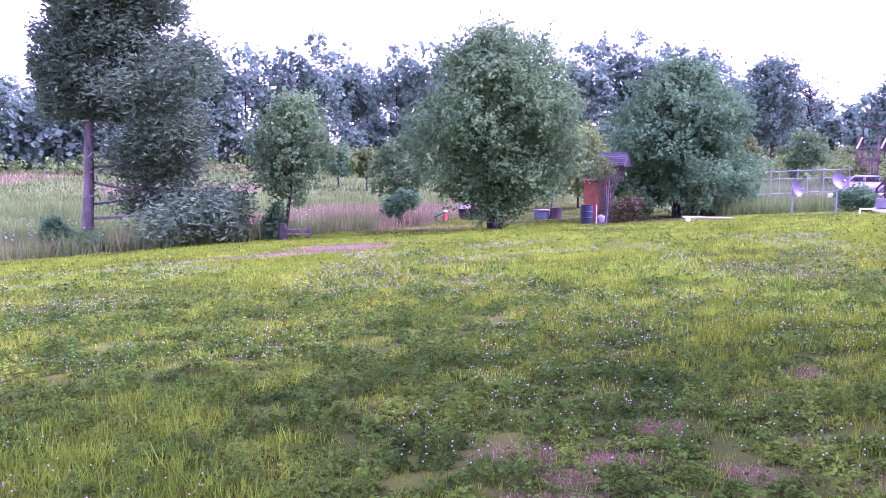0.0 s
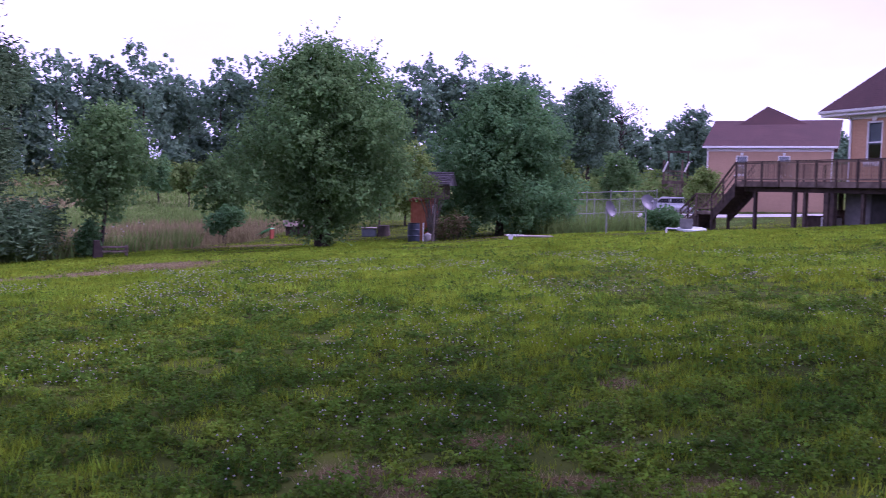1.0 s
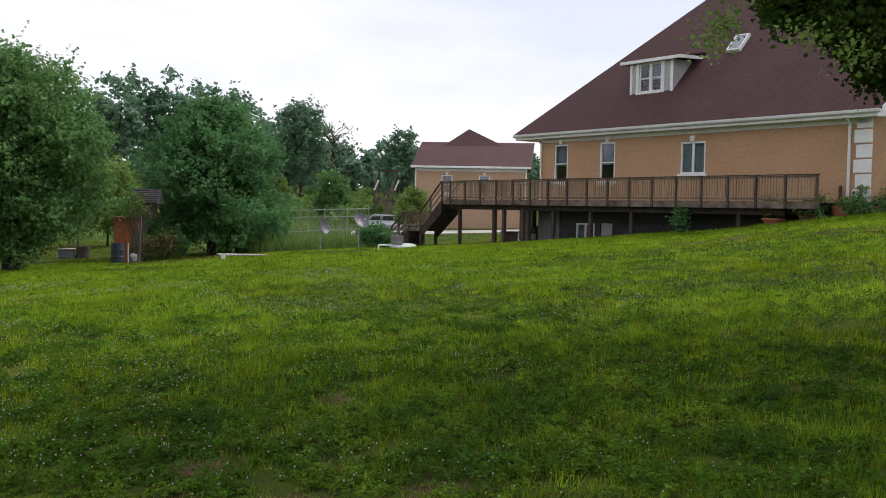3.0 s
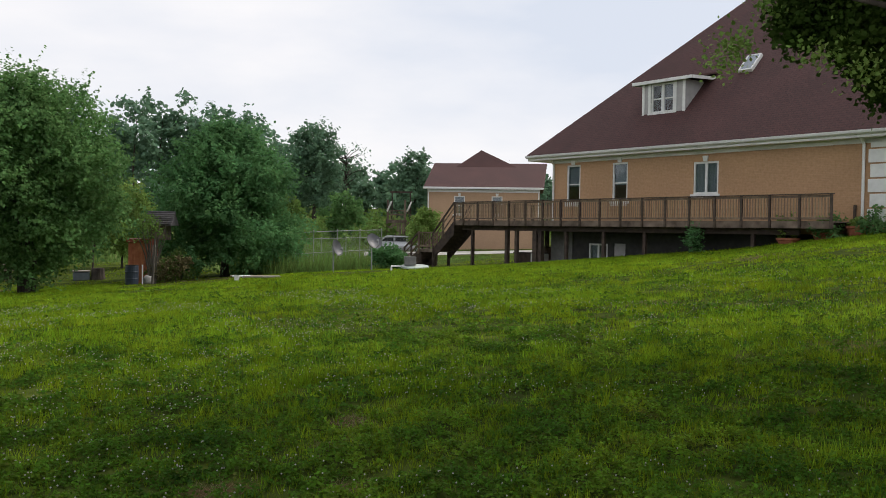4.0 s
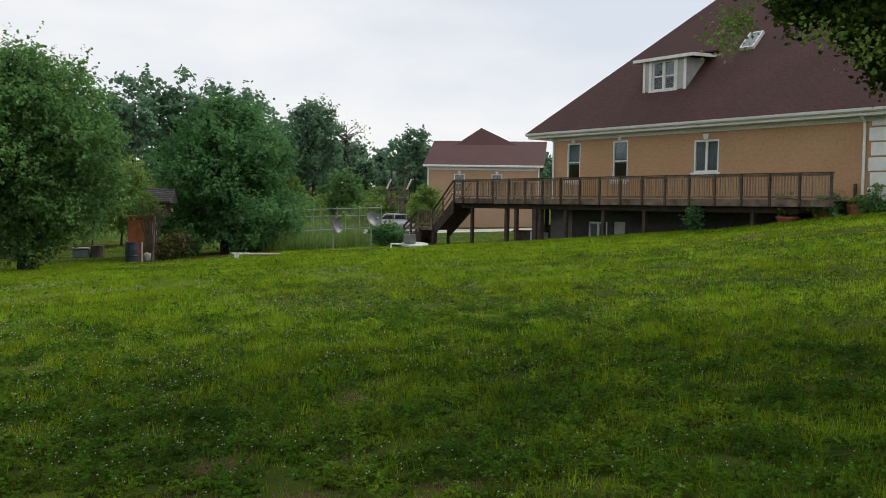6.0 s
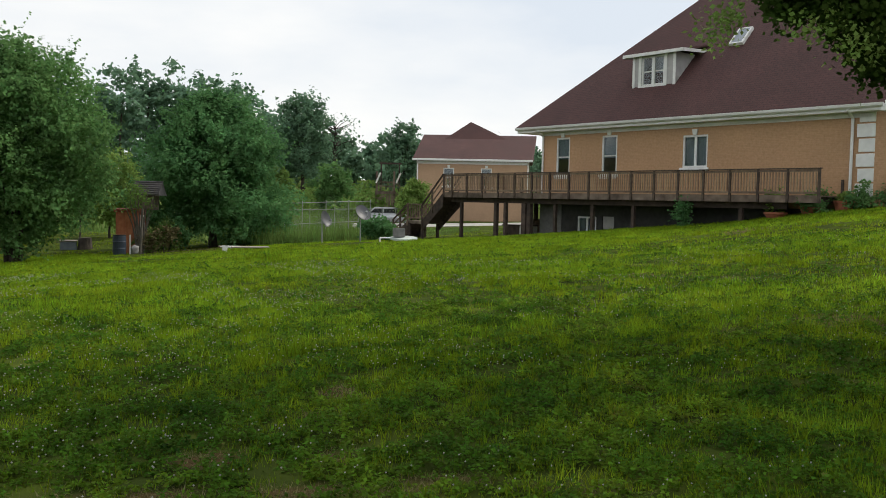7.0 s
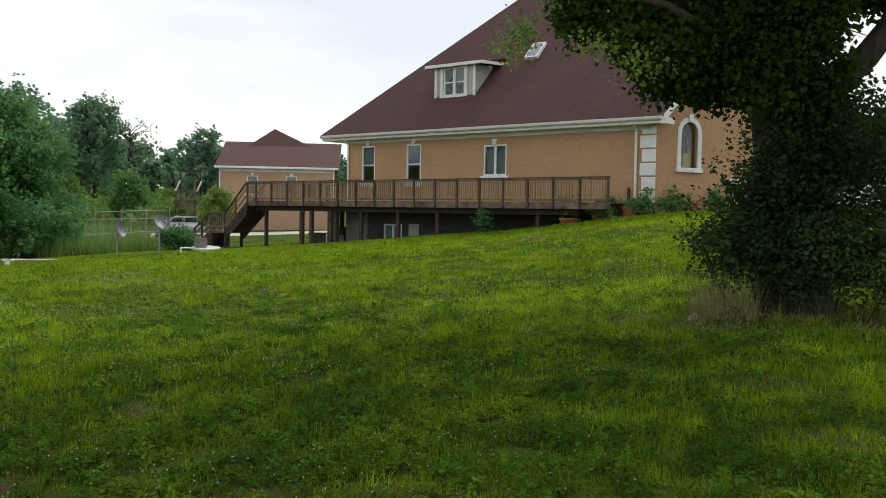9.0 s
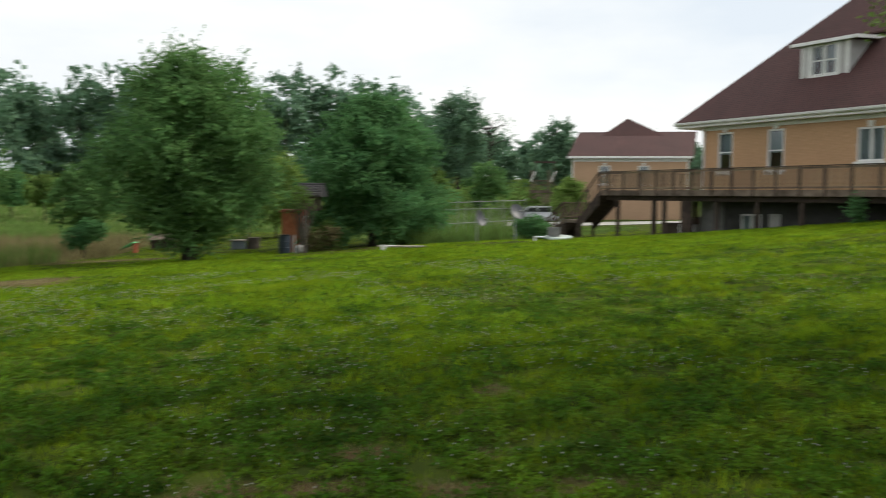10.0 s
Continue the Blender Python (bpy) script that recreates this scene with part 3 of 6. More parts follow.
    part("yellow_panel", bm, material("yellow_card", [(0.5, 0.36, 0.03), (0.6, 0.45, 0.05)], 4, 4, 0.7), win, "yellow panel behind the pane")
    # a white sash window further along the gable end
    sash_window(h, 4.0, 3.2, 1.0, 1.3, "hung", turn, keystone=False)
    # roof: hipped at the far end, with a lower gabled wing at the near end
    e0, e1, yb, ym, wy, xm = -17.98, 1.05, -0.5, 8.5, 4.5, -2.2
    top, wing = EAVE + M * (ym - yb), EAVE + M * (wy - yb)
    k, g = ym - yb, wy - yb
    near_lo, near_hi, near_b = (e1, yb, EAVE), (e1 + g * 0.3735, wy, wing), (e1 + 2 * g * 0.3735, 2 * wy - yb, EAVE)
    far_lo, far_b, hip, end = (e0, yb, EAVE), (e0, 2 * ym - yb, EAVE), (e0 + k, ym, top), (xm - 4, ym, top)
    valley = (xm, wy, wing)
    for outline, au, av in (([far_lo, near_lo, near_hi, valley, end, hip], (1, 0, 0), (0, 0.718, 0.696)),
                            ([far_b, far_lo, hip], (0, 1, 0), (0.718, 0, 0.696)),
                            ([(xm, 2 * ym - yb, EAVE), far_b, hip, end], (1, 0, 0), (0, -0.718, 0.696)),
                            ([valley, (xm, 2 * ym - yb, EAVE), end], (0, 1, 0), (-0.718, 0, 0.696)),
                            ([near_hi, near_b, (xm, 2 * wy - yb, EAVE), valley], (1, 0, 0), (0, -0.718, 0.696))):
        bm = bmesh.new()
        prism(bm, outline, (0, 0, -0.16))
        uv_planar(part("roof", bm, SHINGLE, h), au, av)
    # eaves: boxed soffit, frieze and gutter
    bm = boxed((e0 + 0.06, yb + 0.05, EAVE - 0.3), (e1 - 0.1, 0.0, EAVE - 0.17), 0.01)
    add_box(bm, (-L, -0.05, EAVE - 0.48), (NX - 0.06, 0.0, EAVE - 0.3), 0.01)
    add_box(bm, (e0 + 0.06, 0.0, EAVE - 0.3), (-L, DEPTH + 0.4, EAVE - 0.17), 0.01)
    part("soffit", bm, GUTTER, h, "cream boxed eaves")
    bm = bmesh.new()
    prof = [(0.0, 0.0), (0.0, -0.13), (-0.05, -0.15), (-0.11, -0.10), (-0.13, -0.02), (-0.13, 0.0)]
    prism(bm, [(e0, yb + 0.04 + a, EAVE - 0.03 + b) for a, b in prof], (e1 - e0, 0, 0))
    part("gutter", bm, WHITE, h)
    bm = bmesh.new()
    prism(bm, [(e0 + 0.04 + a, yb, EAVE - 0.03 + b) for a, b in prof], (0, 2 * k, 0))
    part("gutter", bm, WHITE, h)
    # rake boards and the eave return at the gable
    bm = bmesh.new()
    prism(bm, [(e1 + 0.03, yb, EAVE + 0.02), (e1 + 0.03, yb, EAVE - 0.24), (e1 + g * 0.3735 + 0.03, wy, wing - 0.24), (e1 + g * 0.3735 + 0.03, wy, wing + 0.02)], (0.05, 0.0, 0))
    part("rake_board", bm, WHITE, h)
    bm = bmesh.new()
    prism(bm, [(near_b[0] + 0.03, near_b[1], EAVE + 0.02), (near_b[0] + 0.03, near_b[1], EAVE - 0.24), (e1 + g * 0.3735 + 0.03, wy, wing - 0.24), (e1 + g * 0.3735 + 0.03, wy, wing + 0.02)], (0.05, 0.0, 0))
    part("rake_board", bm, WHITE, h)
    bm = boxed((e1 - 0.1, yb - 0.02, EAVE - 0.34), (e1 + 0.16, yb + 0.7, EAVE - 0.08), 0.02)
    part("eave_return", bm, WHITE, h)
    # quoins at the near corner
    for i in range(6):
        zz = 2.1 + i * 0.545
        w = 0.62 if i % 2 == 0 else 0.54
        bm = boxed((NX - w, -0.05, zz), (NX + 0.06, 0.0, zz + 0.485), 0.012)
        part("quoin", bm, WHITE, h)
    downspout(h, NX - 0.78, 1.7, EAVE - 0.1)
    downspout(h, -L + 0.1, 1.9, EAVE - 0.1)
    # dormer
    df, x0, x1, zb, zt = 1.16, -11.74, -9.3, 7.08, 8.6
    yr = lambda z: yb + (z - EAVE) / M
    for a, b in ((x0, x0 + 0.12), (x1 - 0.12, x1)):
        bm = bmesh.new()
        prism(bm, [(a, df, zb - 0.15), (a, df, zt), (a, yr(zt) + 0.3, zt), ], (b - a, 0, 0))
        dor = part("dormer", bm, SIDING, h, "dormer with grey lap siding and white trim") if a == x0 else part("cheek_wall", bm, SIDING, dor)
    bm = bmesh.new()
    for i in range(8):
        zz = zb + 0.02 + i * 0.21
        if zz < zt - 0.15:
            prism(bm, [(x1 + 0.025, df + 0.05, zz), (x1 + 0.005, df + 0.05, zz + 0.2), (x1 + 0.005, yr(zz + 0.2), zz + 0.2), (x1 + 0.025, yr(zz), zz)], (0.008, 0, 0))
    part("siding", bm, SIDING, dor)
    wx0, wx1 = x0 + 0.5, x1 - 0.62
    part("front_wall", wall_with_holes(x0 + 0.12, x1 - 0.12, zb - 0.1, zt, df, df + 0.1, [(wx0, wx1, zb + 0.1, zt - 0.05)]), SIDING, dor)
    bm = bmesh.new()
    for a, b in ((x0 - 0.02, x0 + 0.12), (x1 - 0.12, x1 + 0.03), (wx0 - 0.16, wx0), (wx1, wx1 + 0.16)):
        add_box(bm, (a, df - 0.04, zb - 0.1), (b, df, zt), 0.01)
    add_box(bm, (wx0 - 0.16, df - 0.06, zb - 0.1), (wx1 + 0.16, df - 0.045, zb + 0.1), 0.01)
    part("trim", bm, WHITE, dor)
    ww = (wx1 - wx0) / 2
    for i in range(2):
        sash_window(dor, wx0 + i * ww, zb + 0.1, ww, zt - zb - 0.15, "hung", keystone=False, sill=False, y=df, curtain=i == 1)
    bm = bmesh.new()
    prism(bm, [(x0 - 0.48, df - 0.16, zt), (x1 + 0.48, df - 0.16, zt), (x1 + 0.48, yr(zt) + 0.55, zt + 0.42), (x0 - 0.48, yr(zt) + 0.55, zt + 0.42)], (0, 0, 0.07))
    uv_planar(part("dormer_roof", bm, SHINGLE, dor), (1, 0, 0), (0, 1, 0))
    bm = boxed((x0 - 0.5, df - 0.22, zt - 0.05), (x1 + 0.5, df - 0.162, zt + 0.1), 0.01)
    for a in (x0 - 0.54, x1 + 0.482):
        prism(bm, [(a, df - 0.16, zt - 0.05), (a, df - 0.16, zt + 0.1), (a, yr(zt + 0.1) + 0.2, zt + 0.2), (a, yr(zt - 0.05), zt + 0.04)], (0.058, 0, 0))
    part("fascia", bm, WHITE, dor)
    # skylight on the slope
    sk = Matrix.Translation((-7.25, yr(9.2), 9.2)) @ Matrix.Rotation(math.atan(M), 4, "X")
    bm = bmesh.new()
    for lo, hi in (((-0.4, -0.7, 0), (0.4, -0.6, 0.16)), ((-0.4, 0.6, 0), (0.4, 0.7, 0.16)), ((-0.4, -0.6, 0), (-0.3, 0.6, 0.16)), ((0.3, -0.6, 0), (0.4, 0.6, 0.16))):
        add_box(bm, lo, hi, 0.01)
    sk = sk @ Matrix.Diagonal((0.9, 0.8, 1, 1))
    bmesh.ops.transform(bm, matrix=sk, verts=bm.verts)
    sky_frame = part("skylight", bm, WHITE, h, "white-framed roof window")
    bm = boxed((-0.3, -0.6, 0.12), (0.3, 0.6, 0.15))
    bmesh.ops.transform(bm, matrix=sk, verts=bm.verts)
    part("pane", bm, CURTAIN, sky_frame)
    return h


build_house()


# ---- the raised deck along the house ----
def shared(name, me, parent, m):
    ob = new(name, me)
    ob.parent = parent
    ob.matrix_local = m
    return ob


def piece_mesh(name, lo, hi, mat, bevel=0.008):
    bm = boxed(lo, hi, bevel)
    me = bpy.data.meshes.new(name)
    bm.to_mesh(me)
    bm.free()
    me.materials.append(mat)
    return me


def local_ground(x, y):
    p = house_point(x, y)
    return float(ground_z(p[0], p[1]))


def build_deck():
    X0, X1, YF, FLOOR, RAIL = -22.4, -0.5, -1.7, 2.1, 3.11
    XH, YB = -17.0, 4.2
    dk = thing("deck", house_point(0, 0, 0), "long raised weathered wooden deck with brown railing", "deck", HOUSE_TURN)
    bm = bmesh.new()
    x = X0
    while x < X1 - 0.1:
        back = -0.02 if x > XH else YB
        add_box(bm, (x, YF + 0.045, FLOOR - 0.04), (x + 0.134, back, FLOOR))
        x += 0.14
    part("floor_boards", bm, DECKWOOD, dk)
    bm = boxed((X0, YF, FLOOR - 0.27), (X1, YF + 0.04, FLOOR + 0.005), 0.006)
    part("fascia", bm, FASCIA, dk, "stained fascia board")
    bm = boxed((X0 - 0.04, YF, FLOOR - 0.27), (X0, YB, FLOOR + 0.005), 0.006)
    part("fascia", bm, FASCIA, dk)
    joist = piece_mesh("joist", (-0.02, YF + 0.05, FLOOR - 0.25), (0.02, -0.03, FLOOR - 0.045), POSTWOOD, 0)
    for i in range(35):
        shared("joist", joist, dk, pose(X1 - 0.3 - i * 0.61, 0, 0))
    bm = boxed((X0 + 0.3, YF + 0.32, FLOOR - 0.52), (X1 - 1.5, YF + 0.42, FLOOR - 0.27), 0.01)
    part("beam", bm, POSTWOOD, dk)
    # railing
    post = piece_mesh("rail_post", (-0.045, -0.045, FLOOR - 0.27), (0.045, 0.045, RAIL - 0.035), DARKRAIL)
    bal = piece_mesh("baluster", (-0.019, -0.019, FLOOR + 0.08), (0.019, 0.019, RAIL - 0.05), BALWOOD, 0)
    # posts stand 1.24 m apart; the last bay before the stairs is narrower
    stops = [X0 + 0.06] + [X1 - 0.06 - 1.238 * k for k in range(17, -1, -1)]
    for i, xx in enumerate(stops):
        shared("rail_post", post, dk, pose(xx, YF - 0.03, 0))
        if i < len(stops) - 1:
            step = stops[i + 1] - xx
            bm = boxed((xx + 0.045, YF - 0.05, RAIL - 0.14), (xx + step - 0.045, YF - 0.012, RAIL - 0.05), 0.004)
            part("rail", bm, RAILWOOD, dk)
            bm = boxed((xx + 0.045, YF - 0.05, FLOOR + 0.06), (xx + step - 0.045, YF - 0.012, FLOOR + 0.14), 0.004)
            part("rail", bm, RAILWOOD, dk)
            m = max(2, int(step / 0.125))
            for j in range(m):
                shared("baluster", bal, dk, pose(xx + step * (j + 1) / (m + 1), YF - 0.03, 0))
    part("handrail", boxed((X0, YF - 0.1, RAIL - 0.035), (X1 + 0.03, YF + 0.04, RAIL), 0.006), DARKRAIL, dk, "dark brown cap rail")
    # low post against the house at the near end
    shared("rail_post", post, dk, pose(X1 - 0.06, -0.08, -0.35))
    # back and far railings of the wide end
    for i in range(5):
        xx = X0 + 0.06 + i * 1.22
        shared("rail_post", post, dk, pose(xx, YB - 0.06, 0))
        for j in range(8):
            shared("baluster", bal, dk, pose(xx + 0.13 * (j + 1), YB - 0.06, 0))
    part("handrail", boxed((X0, YB - 0.12, RAIL - 0.035), (XH, YB + 0.02, RAIL), 0.006), RAILWOOD, dk)
    for i in range(4):
        yy = -0.1 + i * 1.4
        shared("rail_post", post, dk, pose(X0 + 0.05, yy, 0))
        for j in range(9):
            if yy + 0.14 * (j + 1) < YB:
                shared("baluster", bal, dk, pose(X0 + 0.05, yy + 0.14 * (j + 1), 0))
    part("handrail", boxed((X0 - 0.02, -0.2, RAIL - 0.035), (X0 + 0.12, YB - 0.12, RAIL), 0.006), RAILWOOD, dk)
    # posts to the ground
    for xx, yy, w in ((-21.27, -1.3, 0.08), (-18.46, -1.3, 0.1), (-17.73, -1.3, 0.09), (-18.5, 1.6, 0.09), (-16.3, -1.3, 0.14), (-15.95, -1.3, 0.12), (-16.6, 0.4, 0.09),
                      (-14.2, -1.3, 0.08), (-11.8, -1.3, 0.08), (-9.4, -1.3, 0.08), (-6.8, -1.3, 0.08), (-4.0, -1.3, 0.08), (-21.4, 3.6, 0.09), (-18.2, 3.7, 0.09)):
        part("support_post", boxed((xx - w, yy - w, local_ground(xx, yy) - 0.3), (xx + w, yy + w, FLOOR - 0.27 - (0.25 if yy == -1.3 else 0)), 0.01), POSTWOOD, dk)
    # upper flight, landing, lower flight, running on from the far end
    LAND_Z, XA, XB = 0.46, -24.25, -25.65
    foot = local_ground(-27.0, -1.0)
    W0, W1 = YF, YF + 1.25

    def flight(xa, za, xb, zb, steps):
        for y in (W0, W1 - 0.05):
            bm = bmesh.new()
            prism(bm, [(xa, y, za - 0.03), (xa, y, za - 0.78), (xb, y, zb - 0.5), (xb, y, zb + 0.06)], (0, 0.05, 0))
            part("stringer", bm, POSTWOOD, dk)
        tread = piece_mesh("tread", (-0.15, W0 + 0.05, -0.035), (0.15, W1 - 0.05, 0), DECKWOOD)
        riser = piece_mesh("riser", (-0.012, W0 + 0.05, -0.3), (0.012, W1 - 0.05, -0.036), POSTWOOD, 0)
        for i in range(steps):
            f = (i + 1) / (steps + 1)
            shared("tread", tread, dk, pose(xa + (xb - xa) * f, 0, za + (zb - za) * f))
            shared("riser", riser, dk, pose(xa + (xb - xa) * f + 0.12, 0, za + (zb - za) * f))
        for y in (W0 - 0.03, W1 + 0.02):
            for h0, h1 in ((0.92, 0.99), (0.6, 0.66), (0.2, 0.27)):
                bm = bmesh.new()
                prism(bm, [(xa, y - 0.04, za + h0), (xa, y - 0.04, za + h1), (xb, y - 0.04, zb + h1), (xb, y - 0.04, zb + h0)], (0, 0.05 if h0 < 0.9 else 0.1, 0))
                part("stair_rail", bm, DARKRAIL if h0 > 0.9 else RAILWOOD, dk)
            for f in (0.5, 1.0):
                px, pz = xa + (xb - xa) * f, za + (zb - za) * f
                part("stair_post", boxed((px - 0.045, y - 0.045, pz - 0.35), (px + 0.045, y + 0.045, pz + 0.98), 0.008), DARKRAIL, dk)

    flight(X0 - 0.04, FLOOR, XA, LAND_Z, 7)
    part("landing", boxed((XB, W0, LAND_Z - 0.16), (XA, W1, LAND_Z), 0.01), DECKWOOD, dk)
    for xx in (XA - 0.1, XB + 0.1):
        for y in (W0 + 0.08, W1 - 0.08):
            part("support_post", boxed((xx - 0.07, y - 0.07, local_ground(xx, y) - 0.3), (xx + 0.07, y + 0.07, LAND_Z - 0.16), 0.008), POSTWOOD, dk)
    for y in (W0 - 0.03, W1 + 0.02):
        part("stair_rail", boxed((XB, y - 0.05, LAND_Z + 0.92), (XA, y + 0.05, LAND_Z + 0.97), 0.006), RAILWOOD, dk)
        part("stair_rail", boxed((XB, y - 0.02, LAND_Z + 0.12), (XA, y + 0.02, LAND_Z + 0.2), 0.006), RAILWOOD, dk)
        for j in range(9):
            part("baluster", boxed((XB + 0.17 * (j + 0.7) - 0.018, y - 0.018, LAND_Z + 0.2), (XB + 0.17 * (j + 0.7) + 0.018, y + 0.018, LAND_Z + 0.92)), RAILWOOD, dk)
        part("stair_post", boxed((XB - 0.045, y - 0.045, LAND_Z - 0.3), (XB + 0.045, y + 0.045, LAND_Z + 1.0), 0.008), RAILWOOD, dk)
    flight(XB, LAND_Z, -27.05, foot + 0.12, 4)


build_deck()


# ---- trees ----
def crown_points(rng, n, lobes, hollow=0.55, twig=0.28):
    """Leaf places: lobes (x, y, z, rx, ry, rz) filled mostly near their skins, gathered into twigs."""
    vol = np.array([max(l[3] * l[4] * l[5], 0.02) ** 0.67 for l in lobes])
    tw = 14
    m = n // tw + 1
    lbt = np.array(lobes)[rng.choice(len(lobes), m, p=vol / vol.sum())]
    d = rng.normal(size=(m, 3))
    d /= np.linalg.norm(d, axis=1)[:, None]
    r = hollow + (1.06 - hollow) * rng.uniform(0, 1, m) ** 0.6
    ctr = lbt[:, :3] + d * lbt[:, 3:] * r[:, None]
    pts = np.repeat(ctr, tw, axis=0)[:n]
    return pts + rng.normal(size=(n, 3)) * twig


def spray_leaves(rng, n, lobes, size, reach=0.45, hollow=0.72, wide=0.4, lift=0.55):
    """Leaves on twigs that push out of each lobe; each leaf faces outward and up, so that clumps are light above and dark below."""
    lob = np.array(lobes, float)
    w = np.prod(np.maximum(lob[:, 3:], 0.1), axis=1) ** 0.67
    per = 12
    m = n // per + 1
    lb = lob[rng.choice(len(lob), m, p=w / w.sum())]
    d = rng.normal(size=(m, 3))
    d[:, 2] = d[:, 2] * 0.9 + 0.15
    d /= np.linalg.norm(d, axis=1)[:, None]
    r = hollow + (1.0 - hollow) * rng.uniform(0, 1, m)
    r *= np.where(rng.uniform(0, 1, m) < 0.12, rng.uniform(0.2, 0.9, m), 1.0)
    start = lb[:, :3] + d * lb[:, 3:] * r[:, None]
    way = d + rng.normal(size=(m, 3)) * 0.35 + np.array([0, 0, lift * 0.6])
    way /= np.linalg.norm(way, axis=1)[:, None]
    run = reach * rng.uniform(0.35, 1.25, m) * np.where(rng.uniform(0, 1, m) < 0.14, 2.3, 1.0)
    k = rng.uniform(0, 1, (m, per))
    pts = start[:, None] + way[:, None] * (run[:, None] * k)[..., None]
    pts = pts + rng.normal(size=pts.shape) * (size * 0.75 * (1.25 - k))[..., None]
    nrm = np.repeat((d * 0.75 + np.array([0, 0, lift]))[:, None], per, axis=1) + rng.normal(size=pts.shape) * 0.5
    pts, nrm = pts.reshape(-1, 3)[:n], nrm.reshape(-1, 3)[:n]
    nrm /= np.linalg.norm(nrm, axis=1)[:, None]
    along = np.cross(nrm, rng.normal(size=pts.shape))
    along /= np.linalg.norm(along, axis=1)[:, None] + 1e-9
    across = np.cross(nrm, along)
    s = size * rng.uniform(0.6, 1.35, len(pts))[:, None]
    out = np.empty((len(pts), 4, 3))
    out[:, 0], out[:, 2] = pts - along * s * 0.5, pts + along * s * 0.5 - nrm * s * 0.1
    out[:, 1], out[:, 3] = pts + across * s * wide, pts - across * s * wide
    return out


def profile_lobes(rng, prof, count, size=0.27, off=(0, 0)):
    """Lobes round a crown whose radius at each height is given; small ones set unevenly on the outside, larger ones within."""
    hs, rs = [p[0] for p in prof], [p[1] for p in prof]
    big = max(rs)
    out = []
    for i in range(count):
        f = ((i + 0.5) / count) ** 0.9
        z = hs[0] + (hs[-1] - hs[0]) * f
        rad = float(np.interp(z, hs, rs))
        a = i * 2.39996 + rng.uniform(-0.6, 0.6)
        s = min(big * size * rng.uniform(0.5, 1.35), rad * 0.75 + 0.15)
        q = max(0.0, rad - s * 0.85) * rng.uniform(0.74, 1.14)
        out.append((off[0] * f + q * math.cos(a), off[1] * f + q * math.sin(a), z, s, s, s * 0.72))
    for i in range(max(4, count // 5)):
        z = hs[0] + (hs[-1] - hs[0]) * (0.12 + 0.7 * (i + 0.5) / max(4, count // 5))
        rad = float(np.interp(z, hs, rs)) * 0.55
        out.append((off[0] * 0.5, off[1] * 0.5, z, rad, rad, min(rad, 0.9)))
    return out


def shoot_points(rng, n, lobes, length):
    """Leaves strung along young shoots that stand out of the crown, most of them upwards."""
    per = 16
    m = n // per + 1
    lb = np.array(lobes)[rng.integers(0, len(lobes), m)]
    d = rng.normal(size=(m, 3))
    d[:, 2] = np.abs(d[:, 2]) * 0.9 - 0.25
    d /= np.linalg.norm(d, axis=1)[:, None]
    start = lb[:, :3] + d * lb[:, 3:] * 0.75
    way = d + np.array([0, 0, 0.55])
    way /= np.linalg.norm(way, axis=1)[:, None]
    run = length * rng.uniform(0.4, 1.2, m)
    k = rng.uniform(0, 1, (m, per))
    pts = start[:, None, :] + way[:, None, :] * (run[:, None] * k)[..., None]
    return (pts + rng.normal(size=pts.shape) * 0.10 * (1.15 - k)[..., None]).reshape(-1, 3)


def round_lobes(rng, z0, z1, rad, count, squash=1.0, top_heavy=0.0):
    """Lobes over an egg-shaped crown."""
    out = [(0, 0, (z0 + z1) / 2, rad * 0.62, rad * 0.62 * squash, (z1 - z0) * 0.36)]
    for i in range(count):
        f = (i + 0.5) / count
        zz = z0 + (z1 - z0) * f
        a = i * 2.39996 + rng.uniform(-0.5, 0.5)
        prof = math.sin(math.pi * min(1, max(0.02, (f * (0.94 - top_heavy) + 0.03 + top_heavy * 0.5)))) ** 0.62
        rr = rad * prof * rng.uniform(0.62, 0.88)
        s = rad * rng.uniform(0.22, 0.36)
        out.append((rr * math.cos(a), rr * math.sin(a) * squash, zz, s, s, s * 0.8))
    return out


def sprout(rng, lobes, k, f):
    """Lobes with smaller lobes budding from their skins, so that the crown falls into clumps."""
    out = [(*l[:3], l[3] * 0.86, l[4] * 0.86, l[5] * 0.86) for l in lobes]
    for l in lobes:
        for _ in range(k):
            d = rng.normal(size=3)
            d[2] = abs(d[2]) * 0.9 - 0.3
            d /= np.linalg.norm(d)
            r = f * rng.uniform(0.7, 1.3) * min(l[3:])
            out.append((l[0] + d[0] * l[3] * 0.86, l[1] + d[1] * l[4] * 0.86, l[2] + d[2] * l[5] * 0.86, r * 1.15, r * 1.15, r * 0.75))
    return out


